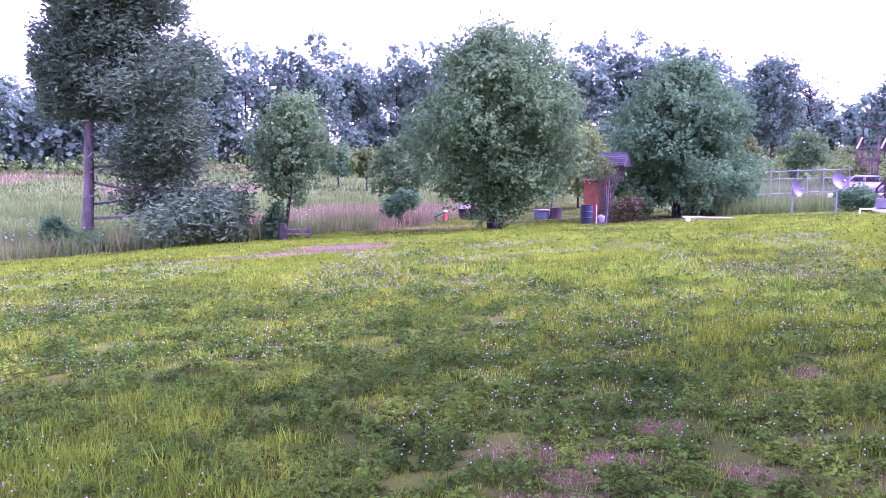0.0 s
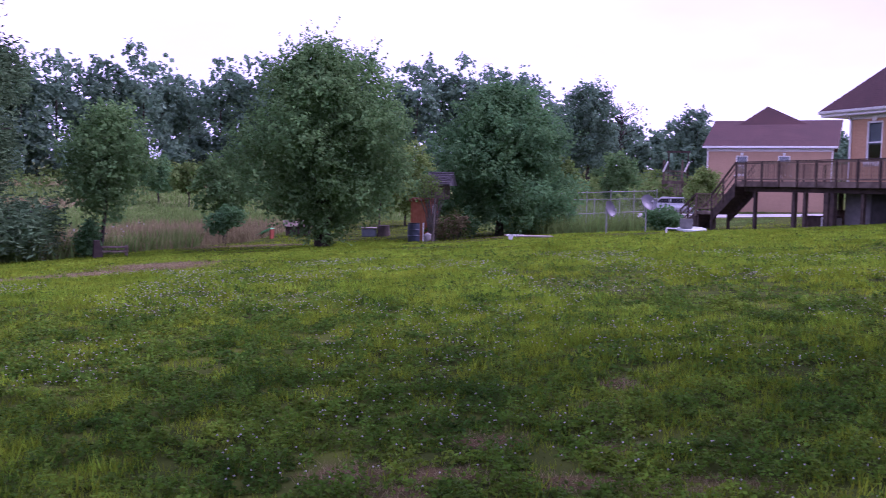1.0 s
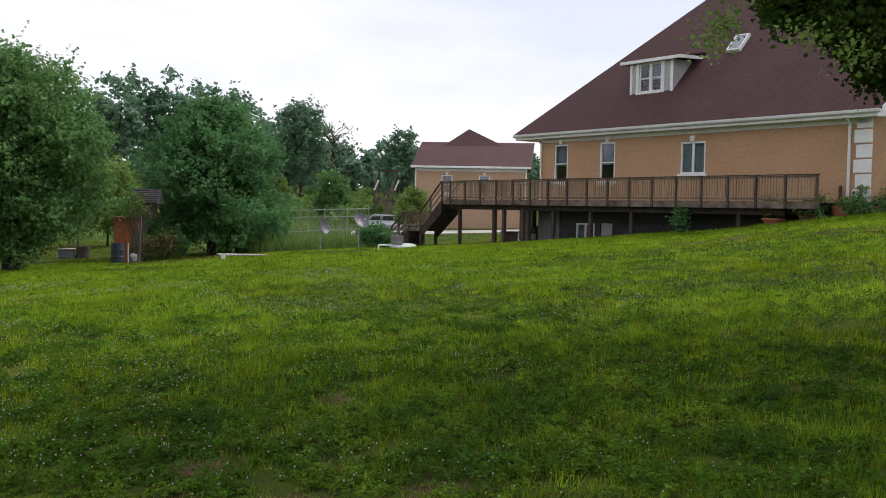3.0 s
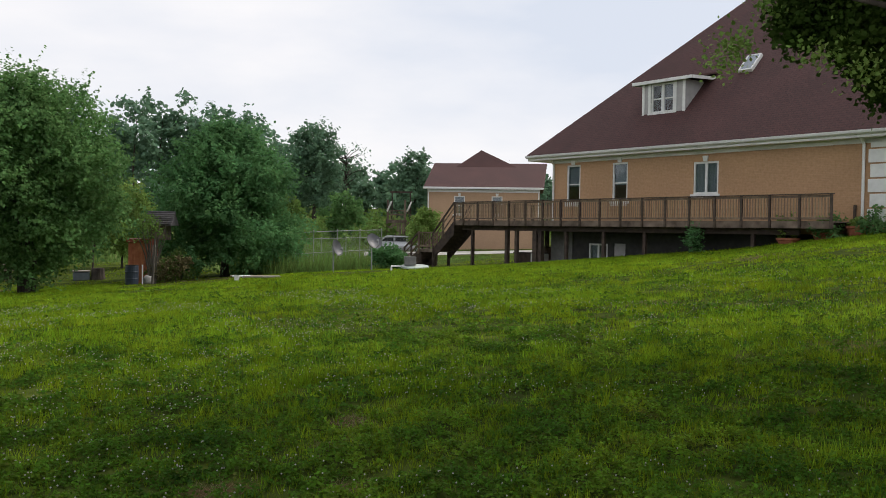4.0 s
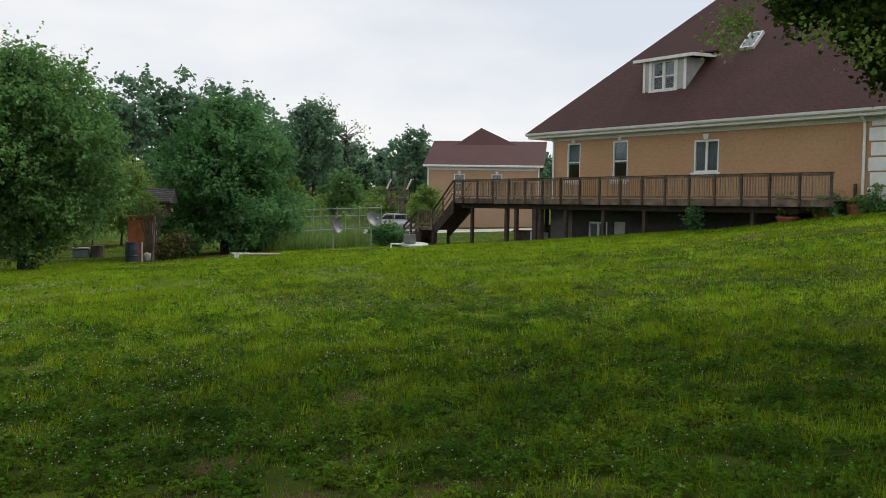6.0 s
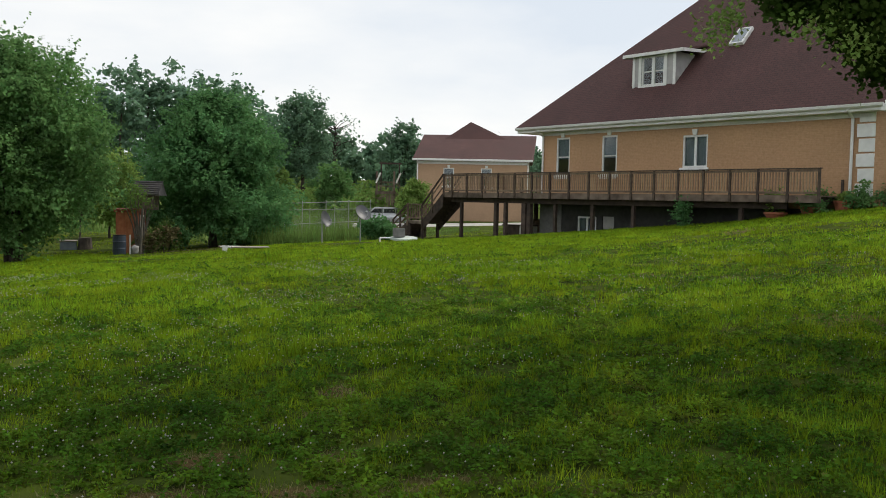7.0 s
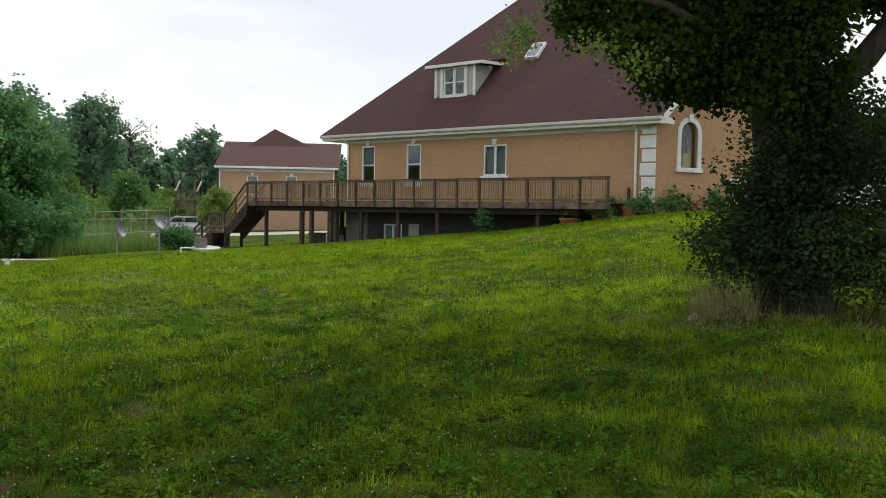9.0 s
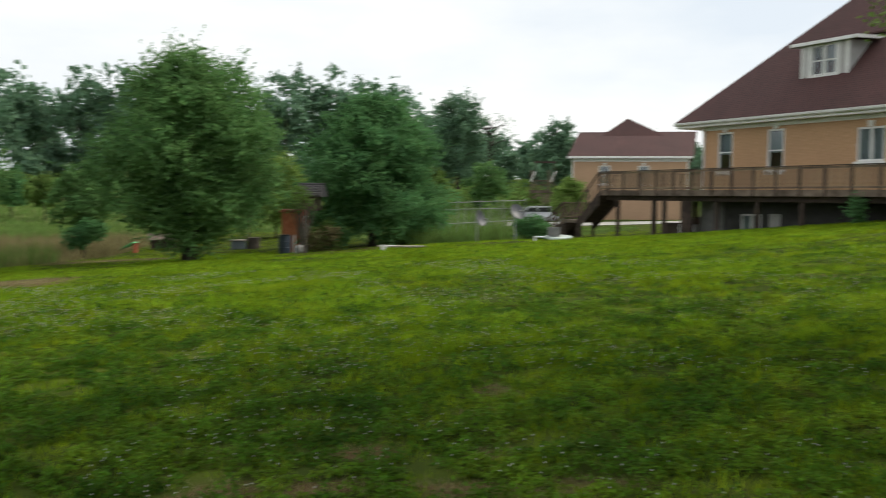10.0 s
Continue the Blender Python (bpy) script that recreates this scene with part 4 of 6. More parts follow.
def trunk_mesh(rng, height, r0, lobes, limbs, lean=(0, 0), wobble=0.12, fork=0.3, stems=1):
    bm = bmesh.new()
    for s in range(stems):
        off = Vector((0, 0, 0)) if stems == 1 else Vector((math.cos(s * 2.4) * r0 * 1.6, math.sin(s * 2.4) * r0 * 1.6, 0))
        tip = Vector((lean[0] + off.x * 3, lean[1] + off.y * 3, height))
        pts, rad = [], []
        for i in range(8):
            f = i / 7
            p = off.lerp(tip, f) + Vector((rng.normal() * wobble * f, rng.normal() * wobble * f, 0))
            p.z = -0.25 + (height + 0.25) * f
            pts.append(p)
            rad.append(r0 * (1.35 if i == 0 else 1 - 0.86 * f))
        add_tube(bm, pts, rad, 9)
        for k in range(limbs):
            l = lobes[int(rng.integers(len(lobes)))]
            f = fork + (0.85 - fork) * rng.uniform()
            j = f * 7
            a = pts[int(j)].lerp(pts[min(7, int(j) + 1)], j % 1)
            b = Vector(l[:3]) * 0.92
            if b.z < a.z - 0.4:
                b.z = a.z + 0.2
            mid = a.lerp(b, 0.5) + Vector((rng.normal() * 0.2, rng.normal() * 0.2, 0.25))
            rr = r0 * (1 - 0.8 * f) * 0.55
            add_tube(bm, [a, mid, b], [rr, rr * 0.6, rr * 0.2], 6)
    return bm


def tree(name, at, label, seed, height, rad, z0, leaf, n, size, r0, lean=(0, 0), squash=1.0, lobes=None, limbs=14, stems=1, count=34, top_heavy=0.0, group=""):
    rng = np.random.default_rng(seed)
    t = thing(name, at, label, "tree", group=group)
    lobes = lobes or round_lobes(rng, z0, height - 0.25, rad, count, squash, top_heavy)
    part("trunk", trunk_mesh(rng, height * 0.86, r0, lobes, limbs, lean, stems=stems), BARK, t, smooth=True)
    quads = spray_leaves(rng, n, sprout(rng, lobes, 3, 0.45), size, height * 0.075)
    quads = quads[quads[:, :, 2].min(axis=1) > 0.03]
    link("crown", quads_mesh("crown", quads, 4), leaf, t)
    return t


def pine(at, seed, height, r0):
    """A white pine with a bare lower trunk on one side and long level boughs of needles."""
    rng = np.random.default_rng(seed)
    t = thing("pine_tree", at, "tall dark green pine with level boughs and a bare lower trunk", "tree")
    bm = bmesh.new()
    pts = [Vector((0.012 * z * z * 0.35 + rng.normal() * 0.03, 0, z)) for z in np.linspace(-0.3, height, 12)]
    add_tube(bm, pts, [r0 * (1.2 if i == 0 else 1 - 0.9 * i / 11) for i in range(12)], 10)
    needles = []
    for i in range(74):
        f = (i + 0.5) / 74
        z = 1.2 + (height - 1.4) * f
        a = i * 2.39996 + rng.uniform(-0.3, 0.3)
        reach = (4.9 * (1 - f) ** 0.55 + 0.5) * rng.uniform(0.6, 1.08)
        east = math.cos(a - 0.38)
        if z < 6.4 and east < 0.5:
            reach *= 0.16 if z > 2.2 else 0.1
        elif z < 5.5:
            reach *= 1.12
        reach *= 1.32 if east > 0.1 else (0.62 if z > 6.5 else 0.5)
        base = Vector((0.012 * z * z * 0.35, 0, z))
        rise = rng.uniform(-0.12, 0.3) if z < 7 else rng.uniform(0.05, 0.35)
        tip = base + Vector((math.cos(a) * reach, math.sin(a) * reach, reach * rise))
        mid = base.lerp(tip, 0.5) + Vector((0, 0, -0.06 * reach))
        rr = 0.05 * (1 - f) + 0.02
        add_tube(bm, [base, mid, tip], [rr, rr * 0.7, rr * 0.25], 5)
        if reach < 1.2 and z < 5.5:
            continue
        m = int(560 * reach)
        s = rng.uniform(0.34 if z < 6 else 0.18, 1.0, m) ** 0.8
        side = rng.normal(size=m) * (0.16 + 0.23 * reach * (1 - np.abs(s - 0.62)))
        p = np.array([[*(base.lerp(mid, k * 2) if k < 0.5 else mid.lerp(tip, k * 2 - 1))] for k in s])
        p[:, 0] += -math.sin(a) * side
        p[:, 1] += math.cos(a) * side
        p[:, 2] += rng.normal(size=m) * (0.2 + 0.05 * reach) - 0.12 * s * s * reach
        needles.append(p)
    part("trunk", bm, PINEBARK, t, smooth=True)
    p = np.concatenate(needles)
    link("crown", quads_mesh("crown", leaf_quads(p, 0.3, droop=-0.05, flat=0.45, rng=rng, wide=0.15, face=0.6), 4), NEEDLE, t)
    return t


pine(polar(-22.12, 43.0), 3, 16.5, 0.26)
tree("mulberry_tree", polar(2.35, 40.5), "broad bushy green tree with low branches on the lawn", 11, 8.9, 4.3, 0.8, LEAF, 95000, 0.135, 0.13, limbs=22, stems=3,
     lobes=profile_lobes(np.random.default_rng(11), [(0.9, 0.7), (1.7, 2.3), (2.5, 3.8), (3.7, 4.25), (5.0, 3.9), (6.3, 3.2), (7.5, 2.4), (8.3, 1.2)], 60, 0.26, (0.3, 0))
     + [(0.3, -0.3, 0.6, 0.55, 0.5, 0.6), (-0.6, -0.2, 0.7, 0.35, 0.35, 0.6), (0.4, -0.3, 1.4, 0.8, 0.7, 0.7)])
tree("mulberry_tree", polar(13.5, 50.0), "dense rounded dark green tree branching to the ground", 12, 8.1, 4.4, 0.3, LEAF_DARK, 95000, 0.15, 0.22, limbs=20,
     lobes=profile_lobes(np.random.default_rng(12), [(0.5, 3.2), (1.6, 4.1), (3.0, 4.4), (4.4, 4.1), (5.6, 3.3), (6.7, 2.2), (7.6, 0.8)], 70, 0.25))
tree("young_tree", polar(-10.75, 42.0), "small open-crowned tree with a slim forked trunk", 13, 6.6, 2.4, 2.0, LEAF, 19000, 0.14, 0.1, lean=(0.5, 0), limbs=16,
     lobes=profile_lobes(np.random.default_rng(13), [(1.9, 0.9), (2.6, 1.8), (3.5, 2.2), (4.5, 2.1), (5.4, 1.5), (6.2, 0.6)], 34, 0.3, (0.5, 0)))
tree("apple_tree", polar(7.56, 62.0), "pale green young tree behind the red shed", 14, 5.4, 2.3, 1.0, LEAF_LIGHT, 12000, 0.17, 0.08, limbs=10, count=22)
tree("small_tree", polar(-3.57, 50.0), "small bushy tree with a slender trunk at the lawn edge", 15, 4.6, 1.7, 1.4, LEAF, 9000, 0.16, 0.09, limbs=10, count=18)
tree("sapling", polar(5.91, 55.0), "slim sapling with a thin crown", 16, 4.2, 1.0, 2.0, LEAF, 2800, 0.15, 0.06, limbs=8, count=12)
tree("sapling", polar(25.9, 66.0), "small pale green tree beside the stairs", 17, 3.7, 1.2, 0.6, LEAF_LIGHT, 9000, 0.14, 0.06, limbs=8, count=16)
tree("orchard_tree", polar(-7.39, 88.0), "small orchard tree out in the meadow", 18, 4.2, 1.8, 1.4, LEAF_DARK, 4000, 0.24, 0.1, limbs=8, count=14, group="orchard trees in the meadow")
tree("orchard_tree", polar(-5.64, 84.0), "small orchard tree out in the meadow", 19, 3.8, 1.3, 1.3, WEEDS, 1500, 0.35, 0.08, limbs=8, count=12, group="orchard trees in the meadow")
tree("orchard_tree", polar(20.74, 95.0), "rounded small tree in the far field", 20, 5.0, 2.4, 0.4, LEAF, 6000, 0.26, 0.1, limbs=6, count=16, group="orchard trees in the meadow")
tree("orchard_tree", polar(17.24, 110.0), "rounded small tree in the far field", 21, 4.2, 2.2, 0.3, WEEDS, 5000, 0.26, 0.1, limbs=6, count=16, group="orchard trees in the meadow")


tree("woodland_tree", polar(18.89, 136.0), "tall spreading tree standing out from the far woods", 41, 13.6, 4.6, 2.0, LEAF_HAZED, 12000, 0.42, 0.3, limbs=12, count=26)
tree("woodland_tree", polar(25.18, 128.0), "dome-shaped tree at the edge of the far woods", 42, 10.6, 2.7, 1.5, LEAF_HAZED, 6000, 0.4, 0.2, limbs=8, count=20)


def maple():
    """The big maple close by, dark against the light, with low boughs over the lawn."""
    rng = np.random.default_rng(5)
    az, d = 61.1, 13.0
    t = thing("maple_tree", polar(az, d), "large dark maple with a thick trunk and low spreading boughs", "tree", -az)
    bm = bmesh.new()
    add_tube(bm, [(0.0, 0, -0.4), (-0.05, 0, 0.4), (-0.12, 0, 1.4), (-0.2, 0, 2.4), (-0.3, 0, 3.2)], [0.62, 0.47, 0.42, 0.42, 0.36], 14)
    stems = [((-0.28, 0, 2.9), (-0.9, 0.3, 4.8), (-1.2, 0.8, 8.0), 0.3), ((-0.1, 0, 2.4), (0.75, -0.1, 3.3), (1.9, -0.3, 4.7), 0.24),
             ((-0.2, 0, 2.5), (0.25, 0.3, 4.4), (0.6, 0.6, 8.2), 0.26), ((-0.3, 0, 3.0), (-1.5, -0.2, 4.2), (-2.6, -0.4, 4.8), 0.13),
             ((1.0, -0.1, 3.55), (1.35, 0.1, 4.8), (1.5, 0.2, 7.0), 0.15), ((-0.3, -0.1, 2.8), (-1.1, -0.7, 3.6), (-2.2, -1.0, 4.1), 0.1),
             ((-0.2, 0, 3.1), (-0.6, -1.4, 4.4), (-0.9, -3.0, 5.4), 0.14), ((-0.1, 0.1, 3.0), (0.2, 1.5, 4.6), (0.3, 3.2, 5.8), 0.14)]
    for a, b, c, r in stems:
        add_tube(bm, [a, Vector(a).lerp(Vector(b), 0.5) + Vector((0, 0, 0.08)), b, Vector(b).lerp(Vector(c), 0.5) + Vector((0, 0, 0.1)), c], [r, r * 0.85, r * 0.7, r * 0.5, r * 0.15], 9)
    for _ in range(60):
        a = Vector((rng.uniform(-1.9, 1.0), rng.uniform(-1.2, 1.2), rng.uniform(3.7, 6.0)))
        b = a + Vector((rng.normal() * 0.7, rng.normal() * 0.7, rng.normal() * 0.3))
        add_tube(bm, [a, a.lerp(b, 0.5) + Vector((0, 0, 0.06)), b], [0.025, 0.018, 0.006], 5)
    part("trunk", bm, BARK, t, smooth=True)
    bm = bmesh.new()
    add_tube(bm, [(-0.35, -0.5, 3.6), (-0.42, -0.5, 2.9), (-0.2, -0.52, 2.2), (0.1, -0.55, 1.5), (0.4, -0.6, 0.9)], [0.022, 0.024, 0.022, 0.024, 0.018], 6)
    add_tube(bm, [(-0.2, -0.52, 2.2), (-0.28, -0.56, 1.8), (-0.05, -0.6, 1.3)], [0.016, 0.015, 0.012], 6)
    part("vine_stem", bm, PINEBARK, t, "bare vine hanging down the trunk", smooth=True)
    lobes = [(-3.85, -0.2, 3.95, 0.28, 0.3, 0.22), (-3.7, -0.1, 4.2, 0.4, 0.4, 0.3), (-3.1, 0, 4.1, 0.45, 0.6, 0.42), (-2.6, 0, 3.75, 0.55, 0.7, 0.5), (-2.4, 0.3, 3.25, 0.45, 0.6, 0.35),
             (-1.7, -0.2, 3.4, 0.6, 0.7, 0.5), (-1.1, 0.2, 3.3, 0.6, 0.8, 0.55), (-0.6, -0.5, 3.8, 0.7, 0.8, 0.7), (-0.3, 0.5, 2.9, 0.4, 0.5, 0.4), (-0.1, -0.9, 3.0, 0.7, 0.5, 0.6), (0.1, -0.9, 3.9, 0.5, 0.5, 0.6),
             (-1.8, 0.2, 4.7, 1.0, 1.2, 0.8), (-3.0, 0.3, 5.2, 0.9, 1.0, 0.7), (-0.5, 0.4, 5.2, 1.2, 1.5, 0.9), (-0.1, -0.5, 4.3, 0.4, 0.8, 0.6), 
             (-1.5, 1, 6.5, 1.9, 1.9, 1.3), (0.8, 0.5, 8.2, 2.4, 2.4, 1.3), (-0.4, -2.2, 5.6, 1.3, 1.4, 0.7), (0.3, 2.8, 7.6, 1.6, 1.5, 1.0),
             (0.9, 0.3, 4.3, 0.5, 0.5, 0.35), (1.5, 0.2, 4.6, 0.5, 0.5, 0.4), (0.5, -0.3, 4.7, 0.5, 0.5, 0.4), (1.5, 0.8, 4.9, 0.6, 0.5, 0.4), (2.4, 0.8, 4.9, 0.6, 0.5, 0.35), (1.7, -0.2, 4.7, 0.3, 0.5, 0.25), (2.7, 0.2, 4.35, 0.5, 0.6, 0.3), (1.2, 0.2, 4.4, 0.25, 0.3, 0.2), (2.4, 0.6, 3.2, 0.5, 0.5, 0.3), (0.9, 0.8, 2.2, 0.6, 0.5, 0.4), (1.9, 1.2, 2.2, 0.7, 0.6, 0.4), (-0.3, 0.6, 9.0, 3.6, 3.6, 1.6), (-3.2, 0.5, 8.0, 2.4, 2.6, 1.2), (3.2, 0.4, 9.0, 2.4, 2.6, 1.2), (0, -3.6, 8.0, 2.8, 2.4, 1.1), (0, 4.2, 9.4, 2.6, 2.4, 1.2), (0, 0, 11.8, 3.6, 3.6, 1.8), (-3.0, -3.4, 9.4, 2.0, 2.0, 1.2), (3.0, -3.4, 9.6, 2.0, 2.0, 1.2)]
    lobes = [(l[0] * (0.77 if l[0] < -1.5 else 1.0), *l[1:]) for l in lobes]
    low = [l for l in lobes if l[2] - l[5] < 4.6]
    # unseen upper crown, added large and dense to shade the near lawn
    shade_lobes = [l for l in lobes if l[2] - l[5] >= 4.6]
    q = leaf_quads(crown_points(rng, 125000, low, 0.15, 0.11), 0.084, droop=0.45, flat=0.6, rng=rng, wide=0.42)
    q2 = leaf_quads(crown_points(rng, 42000, shade_lobes, 0.2, 0.2), 0.24, droop=0.45, flat=0.6, rng=rng, wide=0.42)
    link("crown", quads_mesh("crown", np.concatenate([q, q2]), 4), LEAF_MAPLE, t)
    # sunlight on the bough tips is put into a lighter leaf colour
    pts = crown_points(rng, 1000, [(-4.0, -0.3, 3.62, 0.25, 0.3, 0.18), (-3.8, -0.3, 3.85, 0.25, 0.3, 0.2), (-3.3, -0.3, 4.25, 0.35, 0.3, 0.3), (-2.6, -0.6, 3.5, 0.5, 0.2, 0.2), (-1.8, -0.8, 3.2, 0.5, 0.2, 0.2)], 0.1, 0.1)
    link("outer_leaves", quads_mesh("outer_leaves", leaf_quads(pts, 0.075, droop=0.4, rng=rng, wide=0.36), 4), LEAF_LIGHT, t, "outer leaves coloured yellow-green for sunlight")
    # shrubs grown up round the trunk
    for name, label, ls, n, mat, size in (
        ("shrub", "dense dark green shrub grown round the maple trunk", [(-0.72, -0.4, 1.5, 0.42, 0.6, 0.45), (-0.6, -0.5, 1.0, 0.65, 0.6, 0.6), (-0.28, -0.3, 2.05, 0.5, 0.6, 0.6), (-1.15, -0.5, 0.75, 0.4, 0.5, 0.35),
                                                                    (-0.2, -0.6, 1.8, 0.6, 0.5, 0.9), (-0.2, 0.4, 2.5, 0.5, 0.5, 0.4), (-0.2, -0.8, 0.7, 0.7, 0.5, 0.5)], 32000, LEAF_SHRUB, 0.062),
        ("shrub", "tangled dark shrub and vines beside the maple", [(0.7, -0.7, 1.8, 0.7, 0.6, 1.0), (1.3, -0.6, 1.0, 0.7, 0.7, 0.8), (1.9, -0.4, 1.7, 0.8, 0.8, 0.9), (2.6, -0.2, 1.2, 0.9, 0.9, 1.0),
                                                                    (0.5, -0.9, 0.7, 0.7, 0.5, 0.5), (1.5, 0.6, 1.9, 0.9, 0.6, 0.8), (0.5, 0.8, 1.5, 0.7, 0.5, 1.0)], 36000, LEAF_SHRUB, 0.062)):
        s = thing(name, polar(az, d), label, "shrub", -az)
        bm = bmesh.new()
        for l in ls:
            for _ in range(3):
                b = Vector(l[:3]) + Vector((rng.normal() * 0.2, rng.normal() * 0.2, rng.normal() * 0.2))
                add_tube(bm, [(l[0] * 0.6, l[1] * 0.9 - 0.1, -0.2), Vector((l[0] * 0.85, l[1], l[2] * 0.5)), b], [0.02, 0.014, 0.006], 5)
        part("stem", bm, BARK, s, smooth=True)
        ls = [(l[0] + 0.36, *l[1:]) for l in ls]
        pts = np.concatenate([crown_points(rng, int(n * 0.75), ls, 0.3, 0.12), shoot_points(rng, int(n * 0.25), ls, 0.7)])
        pts = pts[pts[:, 2] > 0.05]
        link("leaves", quads_mesh("leaves", leaf_quads(pts, size * rng.uniform(0.7, 1.25, (len(pts), 1)), rng=rng), 4), mat, s)


maple()


def bush(name, at, label, seed, lobes, mat, n, size, stem=0.015, category="bush", group=""):
    rng = np.random.default_rng(seed)
    b = thing(name, at, label, category, group=group)
    bm = bmesh.new()
    for l in lobes:
        for _ in range(3):
            tip = Vector(l[:3]) + Vector((rng.normal() * l[3] * 0.5, rng.normal() * l[3] * 0.5, rng.uniform(0, l[5])))
            add_tube(bm, [(l[0] * 0.5, l[1] * 0.5, -0.2), Vector((l[0] * 0.8, l[1] * 0.8, l[2] * 0.6)), tip], [stem, stem * 0.7, stem * 0.3], 5)
    part("stem", bm, BARK, b)
    pts = crown_points(rng, n, lobes, 0.25, 0.1)
    pts = pts[pts[:, 2] > 0.02]
    link("leaves", quads_mesh("leaves", leaf_quads(pts, size, rng=rng), 4), mat, b)
    return b


bush("bush", polar(-23.35, 40.5), "dark leafy bush at the foot of the pine", 31, [(-0.5, 0, 0.7, 0.7, 0.5, 0.6), (0.4, 0, 0.5, 0.7, 0.5, 0.5), (1.1, 0.1, 0.4, 0.6, 0.5, 0.4), (-0.6, 0, 1.2, 0.35, 0.3, 0.35)], LEAF_DARK, 3200, 0.16)
bush("bush", polar(-11.41, 41.5), "leafy bush round the young tree's trunk", 32, [(0, 0, 0.6, 0.5, 0.45, 0.55), (0.1, 0, 1.2, 0.4, 0.35, 0.4)], LEAF_DARK, 1800, 0.15)
bush("bush", polar(-3.88, 45.0), "low bush at the edge of the lawn", 33, [(0, 0, 1.2, 0.7, 0.6, 0.55), (0.5, 0, 1.5, 0.6, 0.5, 0.5)], LEAF_DARK, 1800, 0.18)
bush("bush", polar(10.34, 45.5), "tall weeds with dry stems beside the red shed", 34, [(-0.7, 0, 0.5, 0.6, 0.4, 0.5), (0, 0, 0.8, 0.5, 0.4, 0.7), (0.7, 0, 0.5, 0.6, 0.4, 0.4), (0.4, 0, 1.1, 0.3, 0.3, 0.5)], WEEDS, 2000, 0.12)
bush("bush", polar(10.45, 45.2), "clump of dry tan stalks beside the red shed", 37, [(-0.5, 0, 0.6, 0.5, 0.3, 0.5), (0.2, 0, 0.7, 0.5, 0.3, 0.6), (0.6, 0, 0.9, 0.3, 0.3, 0.4)], DRYGRASS, 1500, 0.12)
bush("bush", polar(11.37, 45.8), "leafy upright plant beside the red shed", 35, [(0, 0, 0.9, 0.35, 0.3, 0.7), (0.3, 0, 0.6, 0.3, 0.3, 0.5)], LEAF_DARK, 900, 0.16)
bush("bush", polar(23.42, 46.0), "rounded bush at the fence", 36, [(0, 0, 0.7, 0.8, 0.6, 0.6), (0.6, 0, 0.5, 0.6, 0.5, 0.5)], LEAF_DARK, 2200, 0.16)


def bare_shrub():
    rng = np.random.default_rng(8)
    b = thing("bare_shrub", polar(9.31, 45.0), "half-bare shrub with grey upright branches", "shrub")
    bm = bmesh.new()
    for i in range(26):
        a = rng.uniform(0, 6.28)
        tip = Vector((math.cos(a) * rng.uniform(0.2, 0.9), math.sin(a) * 0.5, rng.uniform(1.8, 3.3)))
        add_tube(bm, [(rng.normal() * 0.1, rng.normal() * 0.1, -0.2), tip * 0.5 + Vector((0, 0, 0.2)), tip], [0.03, 0.02, 0.008], 5)
    part("stem", bm, PINEBARK, b)
    pts = crown_points(rng, 700, [(0, 0, 2.6, 0.8, 0.5, 0.6)], 0.2, 0.15)
    link("leaves", quads_mesh("leaves", leaf_quads(pts, 0.12, rng=rng), 4), WEEDS, b)


bare_shrub()

